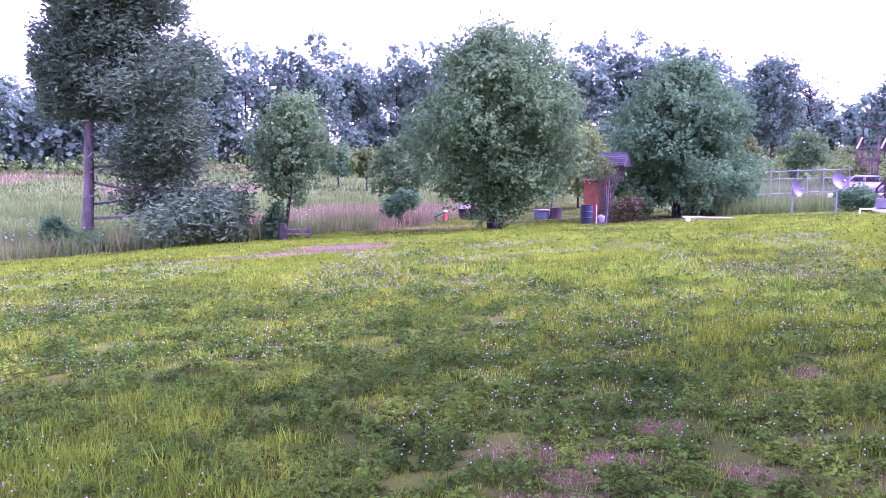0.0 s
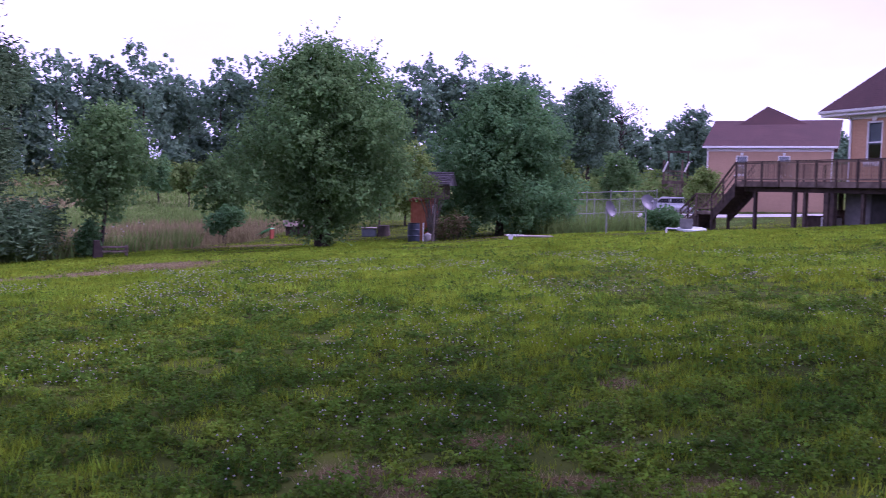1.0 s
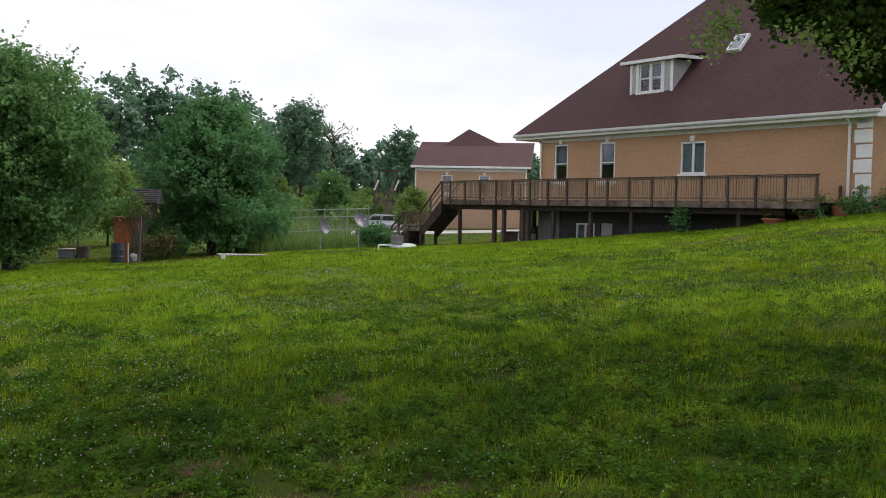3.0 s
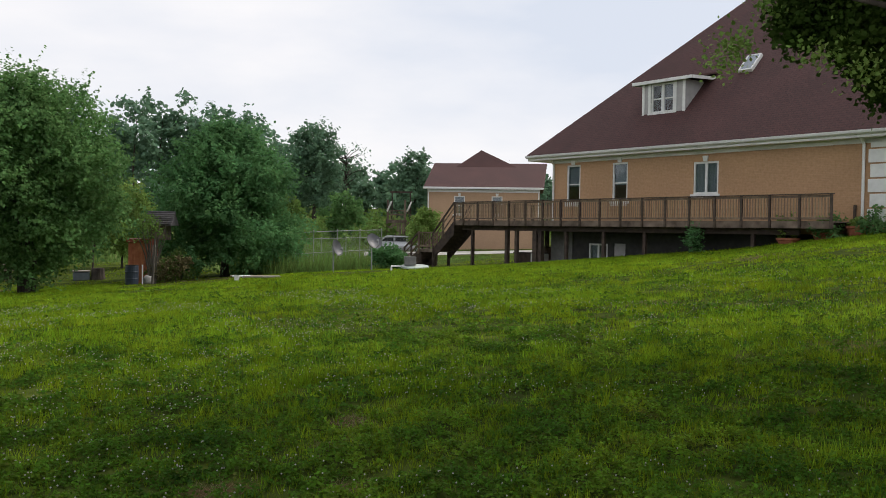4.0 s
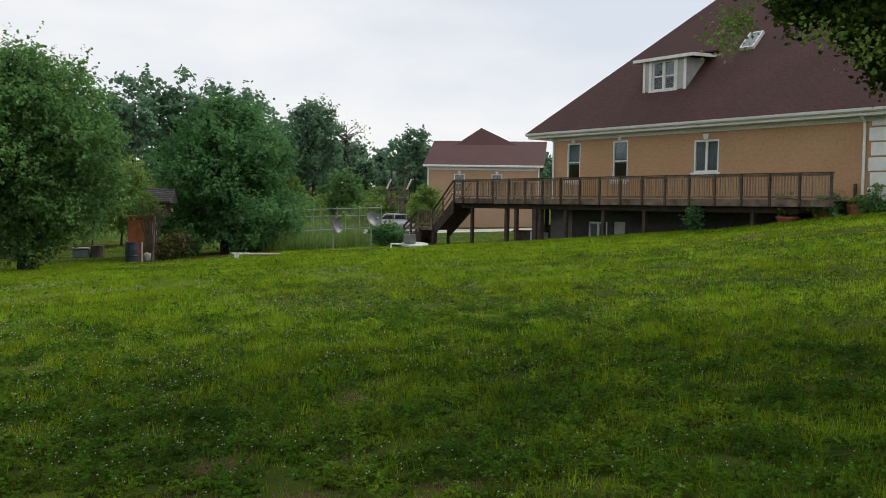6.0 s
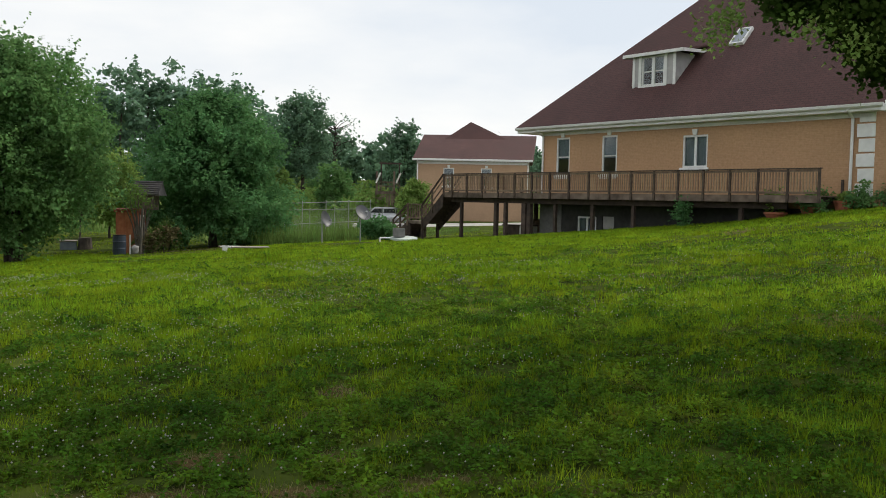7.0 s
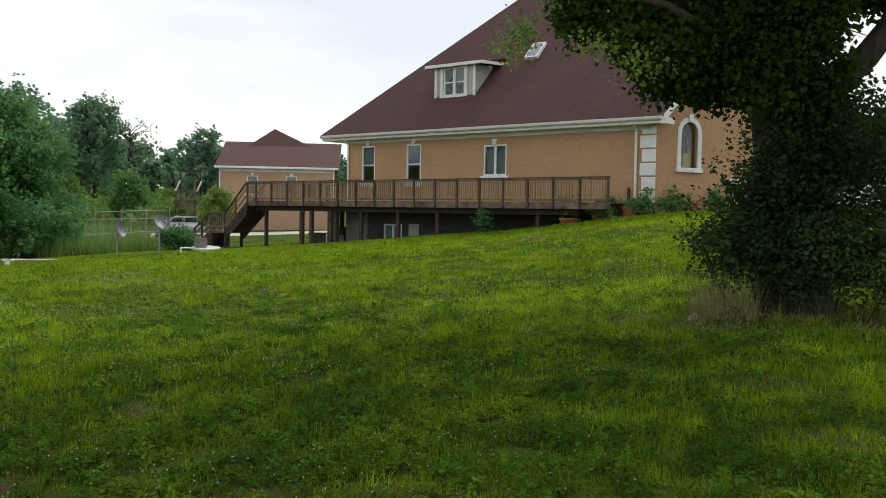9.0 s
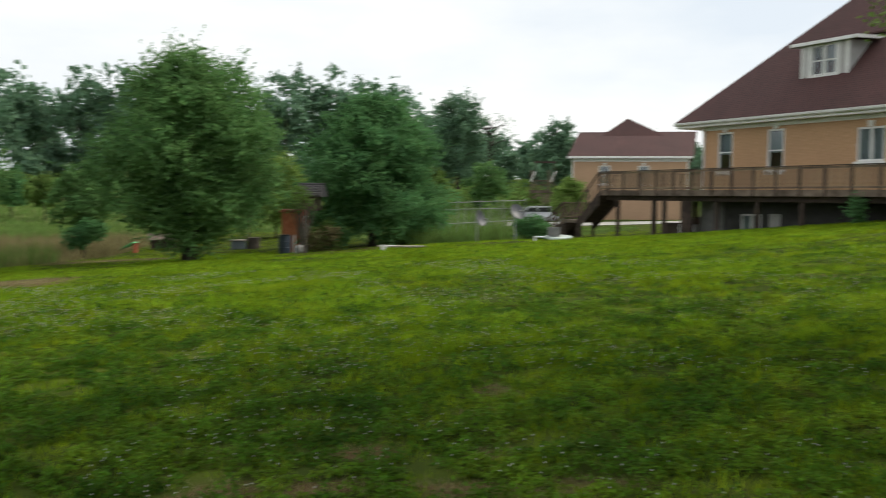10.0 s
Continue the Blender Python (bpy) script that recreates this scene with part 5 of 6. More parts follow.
# ---- the woods along the skyline ----
def woods():
    rng = np.random.default_rng(21)
    crown, trunks = [], bmesh.new()
    spots = []
    for az in np.arange(-64, 36, 1.5):
        far = np.interp(az, (-62, -20, -5, 14, 22, 36), (120, 125, 150, 150, 170, 190))
        base = np.interp(az, (-64, -25, -21, -14.5, -9, -6, -3, 3, 7.5, 12, 14, 16.5, 18.5, 21, 36), (13, 10.3, 12, 17.5, 16.5, 15, 15, 15.5, 16.5, 18, 16, 14, 10.5, 9.6, 11))
        spots.append((az + rng.uniform(-0.5, 0.5), far + rng.uniform(-6, 10), base * rng.uniform(0.86, 1.08)))
        if rng.uniform() < 0.7:
            spots.append((az + rng.uniform(-0.7, 0.7), far + rng.uniform(10, 25), base * rng.uniform(0.75, 1.0)))
        spots.append((az + rng.uniform(-0.7, 0.7), far - rng.uniform(2, 9), rng.uniform(3.5, 7)))
    for az, d, hgt in spots:
        x, y, z = polar(az, d)
        rad = hgt * rng.uniform(0.20, 0.30) + 0.6
        lobes = [(x + l[0], y + l[1], z + l[2], *l[3:]) for l in round_lobes(rng, hgt * (0.22 if hgt > 9 else 0.02), hgt, rad, 13, 1.0, 0.12)]
        n = int(450 + hgt * 66)
        crown.append(spray_leaves(rng, n, sprout(rng, lobes, 2, 0.5), 0.78, 0.9, 0.5))
        add_tube(trunks, [(x, y, z - 0.3), (x + rng.normal() * 0.3, y, z + hgt * 0.4), (x + rng.normal() * 0.5, y, z + hgt * 0.85)], [0.22, 0.16, 0.05], 6)
    w = link("far_woods", quads_mesh("far_woods", np.concatenate(crown), 4), LEAF_HAZED)
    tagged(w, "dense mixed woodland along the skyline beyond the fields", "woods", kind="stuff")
    t = part("far_trunks", trunks, BARK)
    tagged(t, "dark tree trunks of the far woodland", "woods", kind="stuff")
    # low scrub in front of the woods and over the far fields
    scrub = []
    for _ in range(330):
        az = rng.uniform(-34, 34)
        d = rng.uniform(88, 150) if az > 12 else rng.uniform(104, 150)
        x, y, z = polar(az, d)
        r = rng.uniform(0.5, 1.5)
        scrub.append(crown_points(rng, 110, [(x, y, z + r * 0.6, r * 1.5, r * 1.5, r)], 0.3, 0.3))
    s = link("scrub", quads_mesh("scrub", leaf_quads(np.concatenate(scrub), 0.5, rng=rng), 4), WEEDS)
    tagged(s, "low green scrub scattered over the rising far field", "scrub", kind="stuff")


woods()


def dead_tree():
    rng = np.random.default_rng(4)
    t = thing("dead_tree", polar(20.74, 138.0), "nearly bare tree standing before the far woods", "tree")
    bm = bmesh.new()
    add_tube(bm, [(0, 0, -0.3), (0.2, 0, 6), (0.4, 0, 11)], [0.3, 0.2, 0.04], 7)
    tips = []
    for _ in range(46):
        z = rng.uniform(4, 10)
        a = rng.uniform(0, 6.28)
        r = rng.uniform(1.2, 3.6)
        tip = Vector((math.cos(a) * r, math.sin(a) * r, z + rng.uniform(0.5, 2)))
        add_tube(bm, [(0.2, 0, z), tip * 0.5 + Vector((0.1, 0, z * 0.5 + 0.2)), tip], [0.07, 0.05, 0.02], 5)
        tips.append([*tip])
    part("trunk", bm, BARK, t)
    pts = np.repeat(np.array(tips), 8, axis=0) + rng.normal(size=(46 * 8, 3)) * 0.45
    link("crown", quads_mesh("crown", leaf_quads(pts, 0.4, rng=rng), 4), LEAF_HAZED, t)


dead_tree()


# ---- the second house, far behind ----
def far_house():
    az, d = 29.45, 80.0
    x, y, z = polar(az, d)
    L, DEP, EAVE, RIDGE = 9.9, 9.0, 5.3 - z, 7.75 - z
    h = thing("house", (x, y, z), "smaller tan house with a maroon gabled roof across the drive", "house", -az - 3)
    X0, X1 = -4.9, 4.95
    part("wall", wall_with_holes(X0, X1, -0.6, EAVE - 0.15, 0, 0.3, [(-2.55, -1.6, EAVE - 2.35, EAVE - 0.75), (0.75, 1.7, EAVE - 2.35, EAVE - 0.75)]), STUCCO_FAR, h)
    part("wall", boxed((X0, 0.3, -0.6), (X0 + 0.3, DEP, EAVE - 0.15)), STUCCO_FAR, h)
    part("wall", boxed((X1 - 0.3, 0.3, -0.6), (X1, DEP, EAVE - 0.15)), STUCCO_FAR, h)
    for wx in (-2.55, 0.75):
        sash_window(h, wx, EAVE - 2.35, 0.95, 1.6, "hung")
    bm = bmesh.new()
    prism(bm, [(X0 - 0.35, -0.4, EAVE), (X0 + 0.1, DEP / 2, RIDGE), (X0 + 0.1, DEP / 2 + 0.1, RIDGE - 0.1), (X0 - 0.35, DEP + 0.4, EAVE), (X0 - 0.2, DEP, EAVE - 0.1), (X0 - 0.2, 0, EAVE - 0.1)], (L + 0.5, 0, 0))
    uv_planar(part("roof", bm, SHINGLE, h), (1, 0, 0), (0, 0.7, 0.7))
    # cross gable
    bm = bmesh.new()
    ap = RIDGE + 1.15
    prism(bm, [(-2.75, DEP / 2 - 0.8, RIDGE - 0.4), (-0.5, DEP / 2 + 0.9, ap + 0.15), (0.5, DEP / 2 + 0.75, ap - 0.34), (2.9, DEP / 2 - 0.8, RIDGE - 0.4)], (0, 5.0, 0))
    uv_planar(part("roof", bm, SHINGLE, h), (1, 0, 0), (0, 0.7, 0.7))
    bm = boxed((X0 - 0.35, -0.52, EAVE - 0.16), (X1 + 0.3, -0.38, EAVE + 0.02), 0.02)
    add_box(bm, (X0, -0.06, EAVE - 0.42), (X1, 0.0, EAVE - 0.17), 0.01)
    part("gutter", bm, WHITE, h)
    for wx in (X0 + 0.08, X1 - 0.1):
        bm = bmesh.new()
        add_tube(bm, [(wx, -0.08, 0), (wx, -0.08, EAVE - 0.4), (wx, -0.4, EAVE - 0.2)], [0.06] * 3, 8)
        part("downspout", bm, WHITE, h)


far_house()


def drive():
    """The gravel drive in front of the second house."""
    bm = bmesh.new()
    cols = []
    for i in range(41):
        az = 22.0 + i * 0.45
        cols.append([bm.verts.new((*polar(az, dd)[:2], polar(az, dd)[2] + 0.03)) for dd in (70.5 + 0.05 * i, 76.5)])
    for a, b in zip(cols, cols[1:]):
        bm.faces.new((a[0], b[0], b[1], a[1]))
    ob = part("driveway", bm, material("pale_gravel", [(0.30, 0.29, 0.27), (0.42, 0.41, 0.39)], 20, 8, 0.95, bump=0.5))
    tagged(ob, "pale gravel driveway before the second house", "road", kind="structure")


drive()


def car():
    x, y, z = polar(24.4, 73.5)
    paint = material("silver_paint", [(0.42, 0.43, 0.45), (0.46, 0.47, 0.49)], 40, 3, 0.3, 0.6, bump=0, blotch=0.04)
    tyre = material("tyre_rubber", [(0.015, 0.015, 0.016), (0.03, 0.03, 0.03)], 20, 4, 0.85)
    glass = material("dark_car_glass", [(0.02, 0.022, 0.025), (0.03, 0.032, 0.035)], 3, 2, 0.08, bump=0, blotch=0)
    c = thing("car", (x, y, z + 0.03), "silver hatchback parked on the drive", "car", -24.5)
    S = 0.82
    low = [(-2.1, 0.28), (2.1, 0.28), (2.18, 0.6), (2.05, 0.86), (1.1, 0.98), (-1.75, 0.98), (-2.1, 0.82), (-2.16, 0.5)]
    bm = bmesh.new()
    prism(bm, [(a, -0.85, b) for a, b in low], (0, 1.7, 0))
    bmesh.ops.bevel(bm, geom=list(bm.edges), offset=0.07, segments=2, affect="EDGES")
    body = part("body", bm, paint, c, smooth=True)
    bm = bmesh.new()
    prism(bm, [(a, -0.72, b) for a, b in [(-1.85, 0.96), (1.25, 0.96), (0.45, 1.42), (-1.3, 1.46)]], (0, 1.44, 0))
    bmesh.ops.bevel(bm, geom=list(bm.edges), offset=0.06, segments=2, affect="EDGES")
    part("roof", bm, paint, c, smooth=True)
    for a in ([(-1.62, 1.0), (-0.62, 1.0), (-0.62, 1.36), (-1.28, 1.36)], [(-0.55, 1.0), (0.35, 1.0), (0.35, 1.36), (-0.55, 1.36)], [(0.42, 1.0), (1.02, 1.0), (0.5, 1.33), (0.42, 1.35)]):
        bm = bmesh.new()
        prism(bm, [(u, -0.735, v) for u, v in a], (0, 0.02, 0))
        part("window", bm, glass, c)
    for wx in (-1.35, 1.35):
        for wy in (-0.8, 0.8):
            bm = bmesh.new()
            add_tube(bm, [(wx, wy - 0.1, 0.31), (wx, wy + 0.1, 0.31)], [0.31, 0.31], 20)
            w = part("wheel", bm, tyre, c)
            bm = bmesh.new()
            sgn = -1 if wy < 0 else 1
            add_tube(bm, [(wx, wy + sgn * 0.1, 0.31), (wx, wy + sgn * 0.115, 0.31)], [0.2, 0.18], 16)
            part("rim", bm, paint, w)
    part("headlight", boxed((2.0, -0.75, 0.62), (2.16, -0.4, 0.78), 0.03), WHITE, c)
    part("tail_light", boxed((-2.17, -0.78, 0.62), (-2.05, -0.5, 0.8), 0.02), material("red_lens", [(0.3, 0.02, 0.02), (0.35, 0.03, 0.03)], 5, 2, 0.2, bump=0), c)


car()


def stair_tower():
    """A grey wooden platform with a pergola frame and steps, beyond the drive."""
    x, y, z = polar(24.56, 90.0)
    t = thing("wooden_platform", (x, y, z), "tall weathered wooden platform with steps and rail", "platform", -24.7)
    P = 3.35
    for a in (-1.7, 0.0):
        for b in (-1.0, 1.0):
            part("post", boxed((a - 0.09, b - 0.09, -0.3), (a + 0.09, b + 0.09, P + 1.0)), DECKWOOD, t)
    for a in (-1.3, 0.5):
        part("post", boxed((a - 0.06, 0.9, P - 1.0), (a + 0.06, 1.02, P + 1.75)), POSTWOOD, t)
    part("crossbeam", boxed((-1.5, 0.88, P + 1.75), (0.7, 1.04, P + 1.92)), POSTWOOD, t)
    part("platform", boxed((-1.85, -1.1, P - 1.25), (0.2, 1.1, P - 0.95)), DECKWOOD, t)
    for i in range(8):
        part("side_plank", boxed((-1.8 + i * 0.25, -1.09, 0.2), (-1.6 + i * 0.25, -1.05, P - 1.3)), DECKWOOD, t)
    for zz in (P - 0.5, P - 0.1):
        part("rail", boxed((-1.8, -1.06, zz), (0.0, -1.0, zz + 0.1)), DECKWOOD, t)
    for i in range(9):
        part("baluster", boxed((-1.65 + i * 0.19, -1.05, P - 1.0), (-1.6 + i * 0.19, -1.0, P - 0.1)), DECKWOOD, t)
    for yy in (-1.0, 0.1):
        bm = bmesh.new()
        prism(bm, [(0.1, yy, P - 1.0), (0.1, yy, P - 1.3), (3.0, yy, 0.0), (3.2, yy, 0.2)], (0, 0.08, 0))
        part("stringer", bm, DECKWOOD, t)
        bm = bmesh.new()
        prism(bm, [(0.0, yy, P), (0.0, yy, P - 0.12), (3.2, yy, 0.95), (3.2, yy, 1.1)], (0, 0.08, 0))
        part("rail", bm, DECKWOOD, t)
    tread = piece_mesh("tread", (-0.16, -0.95, -0.04), (0.16, 0.1, 0), DECKWOOD, 0)
    for i in range(11):
        shared("tread", tread, t, pose(0.25 + i * 0.27, 0, P - 1.15 - i * 0.2))
    for a in (-1.6, 0.35):
        bm = bmesh.new()
        add_tube(bm, [(a - 0.15, -1.1, P - 0.15), (a + 0.28, -1.1, P + 0.85)], [0.09, 0.09], 6)
        part("white_rail", bm, WHITE, t, "white handrail")


stair_tower()


# ---- fence, dishes and small things on the lawn ----
STEEL = material("dull_galvanised_steel", [(0.22, 0.235, 0.23), (0.32, 0.335, 0.33)], 12, 5, 0.5, 0.2, bump=0.05, blotch=0.2)


def fence(name, a, b, n, hgt, label, low=True):
    """Steel pipe fence with posts from a to b."""
    f = thing(name, a, label, "fence")
    o = Vector(a)
    pts = []
    for i in range(n + 1):
        k = i / n
        x, y = a[0] + (b[0] - a[0]) * k, a[1] + (b[1] - a[1]) * k
        p = Vector((x, y, float(ground_z(x, y)))) - o
        pts.append(p)
        bm = bmesh.new()
        add_tube(bm, [p + Vector((0, 0, -0.2)), p + Vector((0, 0, hgt))], [0.026, 0.026], 8)
        add_tube(bm, [p + Vector((0, 0, hgt)), p + Vector((0, 0, hgt + 0.05))], [0.045, 0.02], 8)
        part("post", bm, STEEL, f)
    for h in (hgt - 0.05, hgt * 0.42) if low else (hgt - 0.05,):
        for p, q in zip(pts, pts[1:]):
            bm = bmesh.new()
            add_tube(bm, [p + Vector((0, 0, h)), q + Vector((0, 0, h))], [0.022, 0.022], 6)
            part("rail", bm, STEEL, f)
    # chain-link wires
    wires = bmesh.new()
    for p, q in zip(pts, pts[1:]):
        m = 26
        for i in range(m):
            for s in (1, -1):
                u0, u1 = i / m, (i + s * 9) / m
                z0, z1 = 0.05, hgt - 0.06
                if u1 < 0 or u1 > 1:
                    e = 1 if u1 > 1 else 0
                    z1 = z0 + (z1 - z0) * (e - u0) / (u1 - u0)
                    u1 = e
                pa, pb = p.lerp(q, u0) + Vector((0, 0, z0)), p.lerp(q, u1) + Vector((0, 0, z1))
                add_tube(wires, [pa, pb], [0.002, 0.002], 3, cap=False)
    part("mesh_wire", wires, STEEL, f)


fence("fence", polar(15.8, 52), polar(23.11, 57), 5, 2.2, "steel pipe and chain-link fence round a pen")
fence("fence", polar(16.21, 62), polar(25.28, 66), 6, 1.62, "steel pipe fence at the back of the pen", False)


def dish(az, d, tilt, turn, pole, size, label):
    t = thing("satellite_dish", polar(az, d), label, "dish", turn)
    bm = bmesh.new()
    add_tube(bm, [(0, 0, -0.2), (0, 0, pole)], [0.032, 0.032], 10)
    part("pole", bm, STEEL, t)
    bm = bmesh.new()
    rings, seg = 6, 24
    for side in (0, 0.02):
        prev = None
        for r in range(rings + 1):
            f = r / rings
            ring = [bm.verts.new((size * 0.46 * f * math.cos(2 * math.pi * k / seg), size * 0.5 * f * math.sin(2 * math.pi * k / seg), 0.13 * size * f * f + side)) for k in range(seg)] if r else [bm.verts.new((0, 0, side))]
            if prev:
                for k in range(seg):
                    if len(prev) == 1:
                        bm.faces.new((prev[0], ring[k], ring[(k + 1) % seg]))
                    else:
                        bm.faces.new((prev[k], prev[(k + 1) % seg], ring[(k + 1) % seg], ring[k]))
            prev = ring
    m = Matrix.Translation((0, -0.1, pole + 0.12)) @ Matrix.Rotation(radians(90 - tilt), 4, "X")
    bmesh.ops.transform(bm, matrix=m, verts=bm.verts)
    part("reflector", bm, material("grey_dish", [(0.075, 0.078, 0.09), (0.11, 0.113, 0.125)], 5, 5, 0.5, bump=0.03, blotch=0.15), t, smooth=True)
    bm = bmesh.new()
    tip = m @ Vector((0, -0.12, 0.5 * size))
    add_tube(bm, [m @ Vector((0, -0.46 * size, 0.1)), m @ Vector((0, -0.42 * size, 0.4 * size)), tip], [0.018, 0.018, 0.018], 6)
    arm = part("feed_arm", bm, STEEL, t)
    bm = bmesh.new()
    add_tube(bm, [tip, tip + (m.to_3x3() @ Vector((0, 0.02, -0.13)))], [0.05, 0.03], 10)
    part("feed_horn", bm, STEEL, arm)
    part("bracket", boxed((-0.05, -0.1, pole - 0.08), (0.05, 0.05, pole + 0.2), 0.01), STEEL, t)


dish(20.12, 40.5, 18, 36, 0.95, 0.74, "grey satellite dish on a pole, turned edge-on")
dish(22.5, 42.0, 32, 12, 1.18, 0.80, "dark grey satellite dish on a steel pole")


def well_cover():
    t = thing("well_cover", polar(24.87, 40.5, 0.07), "round pale concrete cover lying on the lawn", "cover", -25)
    bm = bmesh.new()
    add_tube(bm, [(0.25, 0, 0.02), (0.25, 0, 0.09), (0.25, 0, 0.11)], [0.62, 0.62, 0.6], 28)
    bmesh.ops.rotate(bm, cent=(0.25, 0, 0.05), matrix=Matrix.Rotation(radians(5), 3, "X"), verts=bm.verts)
    part("lid", bm, material("pale_green_concrete", [(0.36, 0.42, 0.38), (0.5, 0.55, 0.5)], 6, 6, 0.85), t)
    b = thing("concrete_block", (*polar(24.87, 40.4)[:2], polar(24.87, 40.4)[2] + 0.2), "grey hollow concrete block on the cover", "block", -18)
    bm = boxed((-0.22, -0.2, 0), (0.28, -0.16, 0.38), 0.008)
    add_box(bm, (-0.22, 0.16, 0), (0.28, 0.2, 0.38), 0.008)
    for a in (-0.22, 0.01, 0.24):
        add_box(bm, (a, -0.16, 0), (a + 0.04, 0.16, 0.38))
    part("block_shell", bm, CONCRETE, b)
    p = thing("white_board", polar(24.04, 40.0, 0.09), "broken white board propped on the grass", "board", -25)
    part("plank", boxed((-0.22, -0.15, 0.06), (0.22, 0.15, 0.11), 0.01), WHITE, p)
    part("leg", boxed((-0.24, -0.25, -0.1), (-0.16, -0.17, 0.06), 0.008), WHITE, p)


well_cover()


PALEWOOD = material("bleached_wood", [(0.22, 0.19, 0.16), (0.34, 0.30, 0.26)], 5, 7, 0.85, blotch=0.2)


def boards():
    for az, d, w, turn, mat, label, z in ((14.5, 38.8, 0.7, -24, WHITE, "white painted board lying on the grass", 0.09), (15.75, 37.8, 1.5, -9, PALEWOOD, "pale board lying flat on the lawn", 0.02), (15.3, 39.2, 2.0, -18, RAILWOOD, "weathered plank in the grass", 0.03)):
        x, y, g = polar(az, d)
        t = thing("board", (x, y, g + z + 0.07), label, "board", turn, group="boards on the lawn")
        part("plank", boxed((-w / 2, -0.2, 0), (w / 2, 0.2, 0.055), 0.006), mat, t)
        part("batten", boxed((w / 2 - 0.3, -0.09, -0.04), (w / 2 - 0.22, 0.09, 0), 0.004), mat, t)
    x, y, g = polar(14.2, 38.4)
    t = thing("white_bucket", (x, y, g + 0.03), "white plastic bucket on its side among the boards", "bucket", 20)
    bm = bmesh.new()
    add_tube(bm, [(0, 0, -0.02), (0.03, 0, 0.2), (0.035, 0, 0.22)], [0.09, 0.11, 0.12], 16)
    part("pail", bm, WHITE, t)


boards()

RED = material("red_paint", [(0.20, 0.035, 0.02), (0.28, 0.055, 0.03), (0.33, 0.08, 0.045)], 5, 7, 0.65, bump=0.15, blotch=0.15, random_part=0.12)
ORANGE = material("faded_red_planks", [(0.38, 0.115, 0.045), (0.47, 0.16, 0.068), (0.54, 0.205, 0.095)], 5, 7, 0.7, bump=0.15, blotch=0.15, random_part=0.12)
GREYSHINGLE = material("grey_shingles", [(0.16, 0.14, 0.15), (0.23, 0.21, 0.22)], 6, 6, 0.9, blotch=0.2, random_part=0.25)


def shed():
    az, d = 8.43, 45.5
    t = thing("shed", polar(az, d), "small red wooden shed with a grey shingled roof", "shed", -az - 14)
    part("frame", boxed((-0.42, 0.0, 0), (0.62, 1.5, 2.12), 0.02), RED, t)
    for i in range(7):
        part("plank", boxed((-0.42 + i * 0.15, -0.03, 0.02), (-0.42 + i * 0.15 + 0.143, 0.0, 1.98), 0.004), ORANGE, t)
    part("cornice", boxed((-0.5, -0.1, 1.98), (0.68, 1.0, 2.16), 0.015), RED, t, "dark red top board")
    side = part("side_window", boxed((0.62, 0.35, 0.95), (0.66, 0.43, 1.85)), WHITE, t, "white window frame on the side")
    for lo, hi in (((0.62, 0.43, 1.77), (0.66, 1.0, 1.85)), ((0.62, 0.43, 0.95), (0.66, 1.0, 1.03)), ((0.62, 1.0, 0.95), (0.66, 1.08, 1.85)), ((0.62, 0.68, 1.03), (0.66, 0.74, 1.77))):
        part("frame_bar", boxed(lo, hi), WHITE, side)
    part("pane", boxed((0.63, 0.43, 1.03), (0.64, 1.0, 1.77)), DARK, side)
    part("upper_wall", boxed((0.35, 0.5, 2.1), (1.15, 1.9, 2.9)), DECKWOOD, t, "brown gable wall under the roof")
    for i in range(7):
        part("shingle_course", boxed((0.2, 0.2 + i * 0.14, 2.86 + i * 0.095), (1.5, 0.40 + i * 0.14, 2.92 + i * 0.095), 0.01), GREYSHINGLE, t)
    bm = bmesh.new()
    prism(bm, [(0.22, 0.3, 2.8), (0.22, 1.25, 3.45), (0.22, 2.2, 2.8)], (1.25, 0, 0))
    part("roof", bm, GREYSHINGLE, t)
    part("barge_board", boxed((0.15, 0.25, 2.6), (0.21, 0.33, 3.0)), POSTWOOD, t)
    b = thing("barrel", polar(8.12, 44.3), "dark blue plastic barrel beside the red shed", "barrel")
    bm = bmesh.new()
    zs, rs = (-0.02, 0.05, 0.28, 0.31, 0.34, 0.58, 0.61, 0.64, 0.86, 0.9), (0.27, 0.29, 0.30, 0.315, 0.30, 0.30, 0.315, 0.30, 0.29, 0.27)
    add_tube(bm, [(0, 0, a) for a in zs], rs, 20)
    body = part("drum", bm, material("blue_plastic", [(0.022, 0.034, 0.055), (0.035, 0.05, 0.075)], 4, 5, 0.5), b)
    bm = bmesh.new()
    add_tube(bm, [(0, 0, 0.9), (0, 0, 0.93)], [0.3, 0.3], 20)
    part("rim", bm, DARK, b)
    s = thing("sack", polar(9, 44.4), "pale feed sack slumped beside the barrel", "sack")
    bm = bmesh.new()
    bmesh.ops.create_icosphere(bm, subdivisions=3, radius=0.22, matrix=Matrix.Translation((0, 0, 0.2)) @ Matrix.Diagonal((1.05, 0.8, 1.0, 1)))
    for v in bm.verts:
        v.co += Vector((0.05, 0.05, 0.05)) * noise.noise(v.co * 5)
        v.co.z = max(v.co.z, -0.01)
    part("sack_body", bm, material("pale_sacking", [(0.26, 0.25, 0.24), (0.36, 0.35, 0.33)], 12, 6, 0.9), s, smooth=True)
    pl = thing("post", polar(9.26, 44.0), "leaning weathered post by the shed", "post")
    bm = bmesh.new()
    add_tube(bm, [(0, 0, -0.2), (0.08, 0, 1.0), (0.12, 0, 2.1)], [0.06, 0.055, 0.05], 8)
    part("pole", bm, PINEBARK, pl)
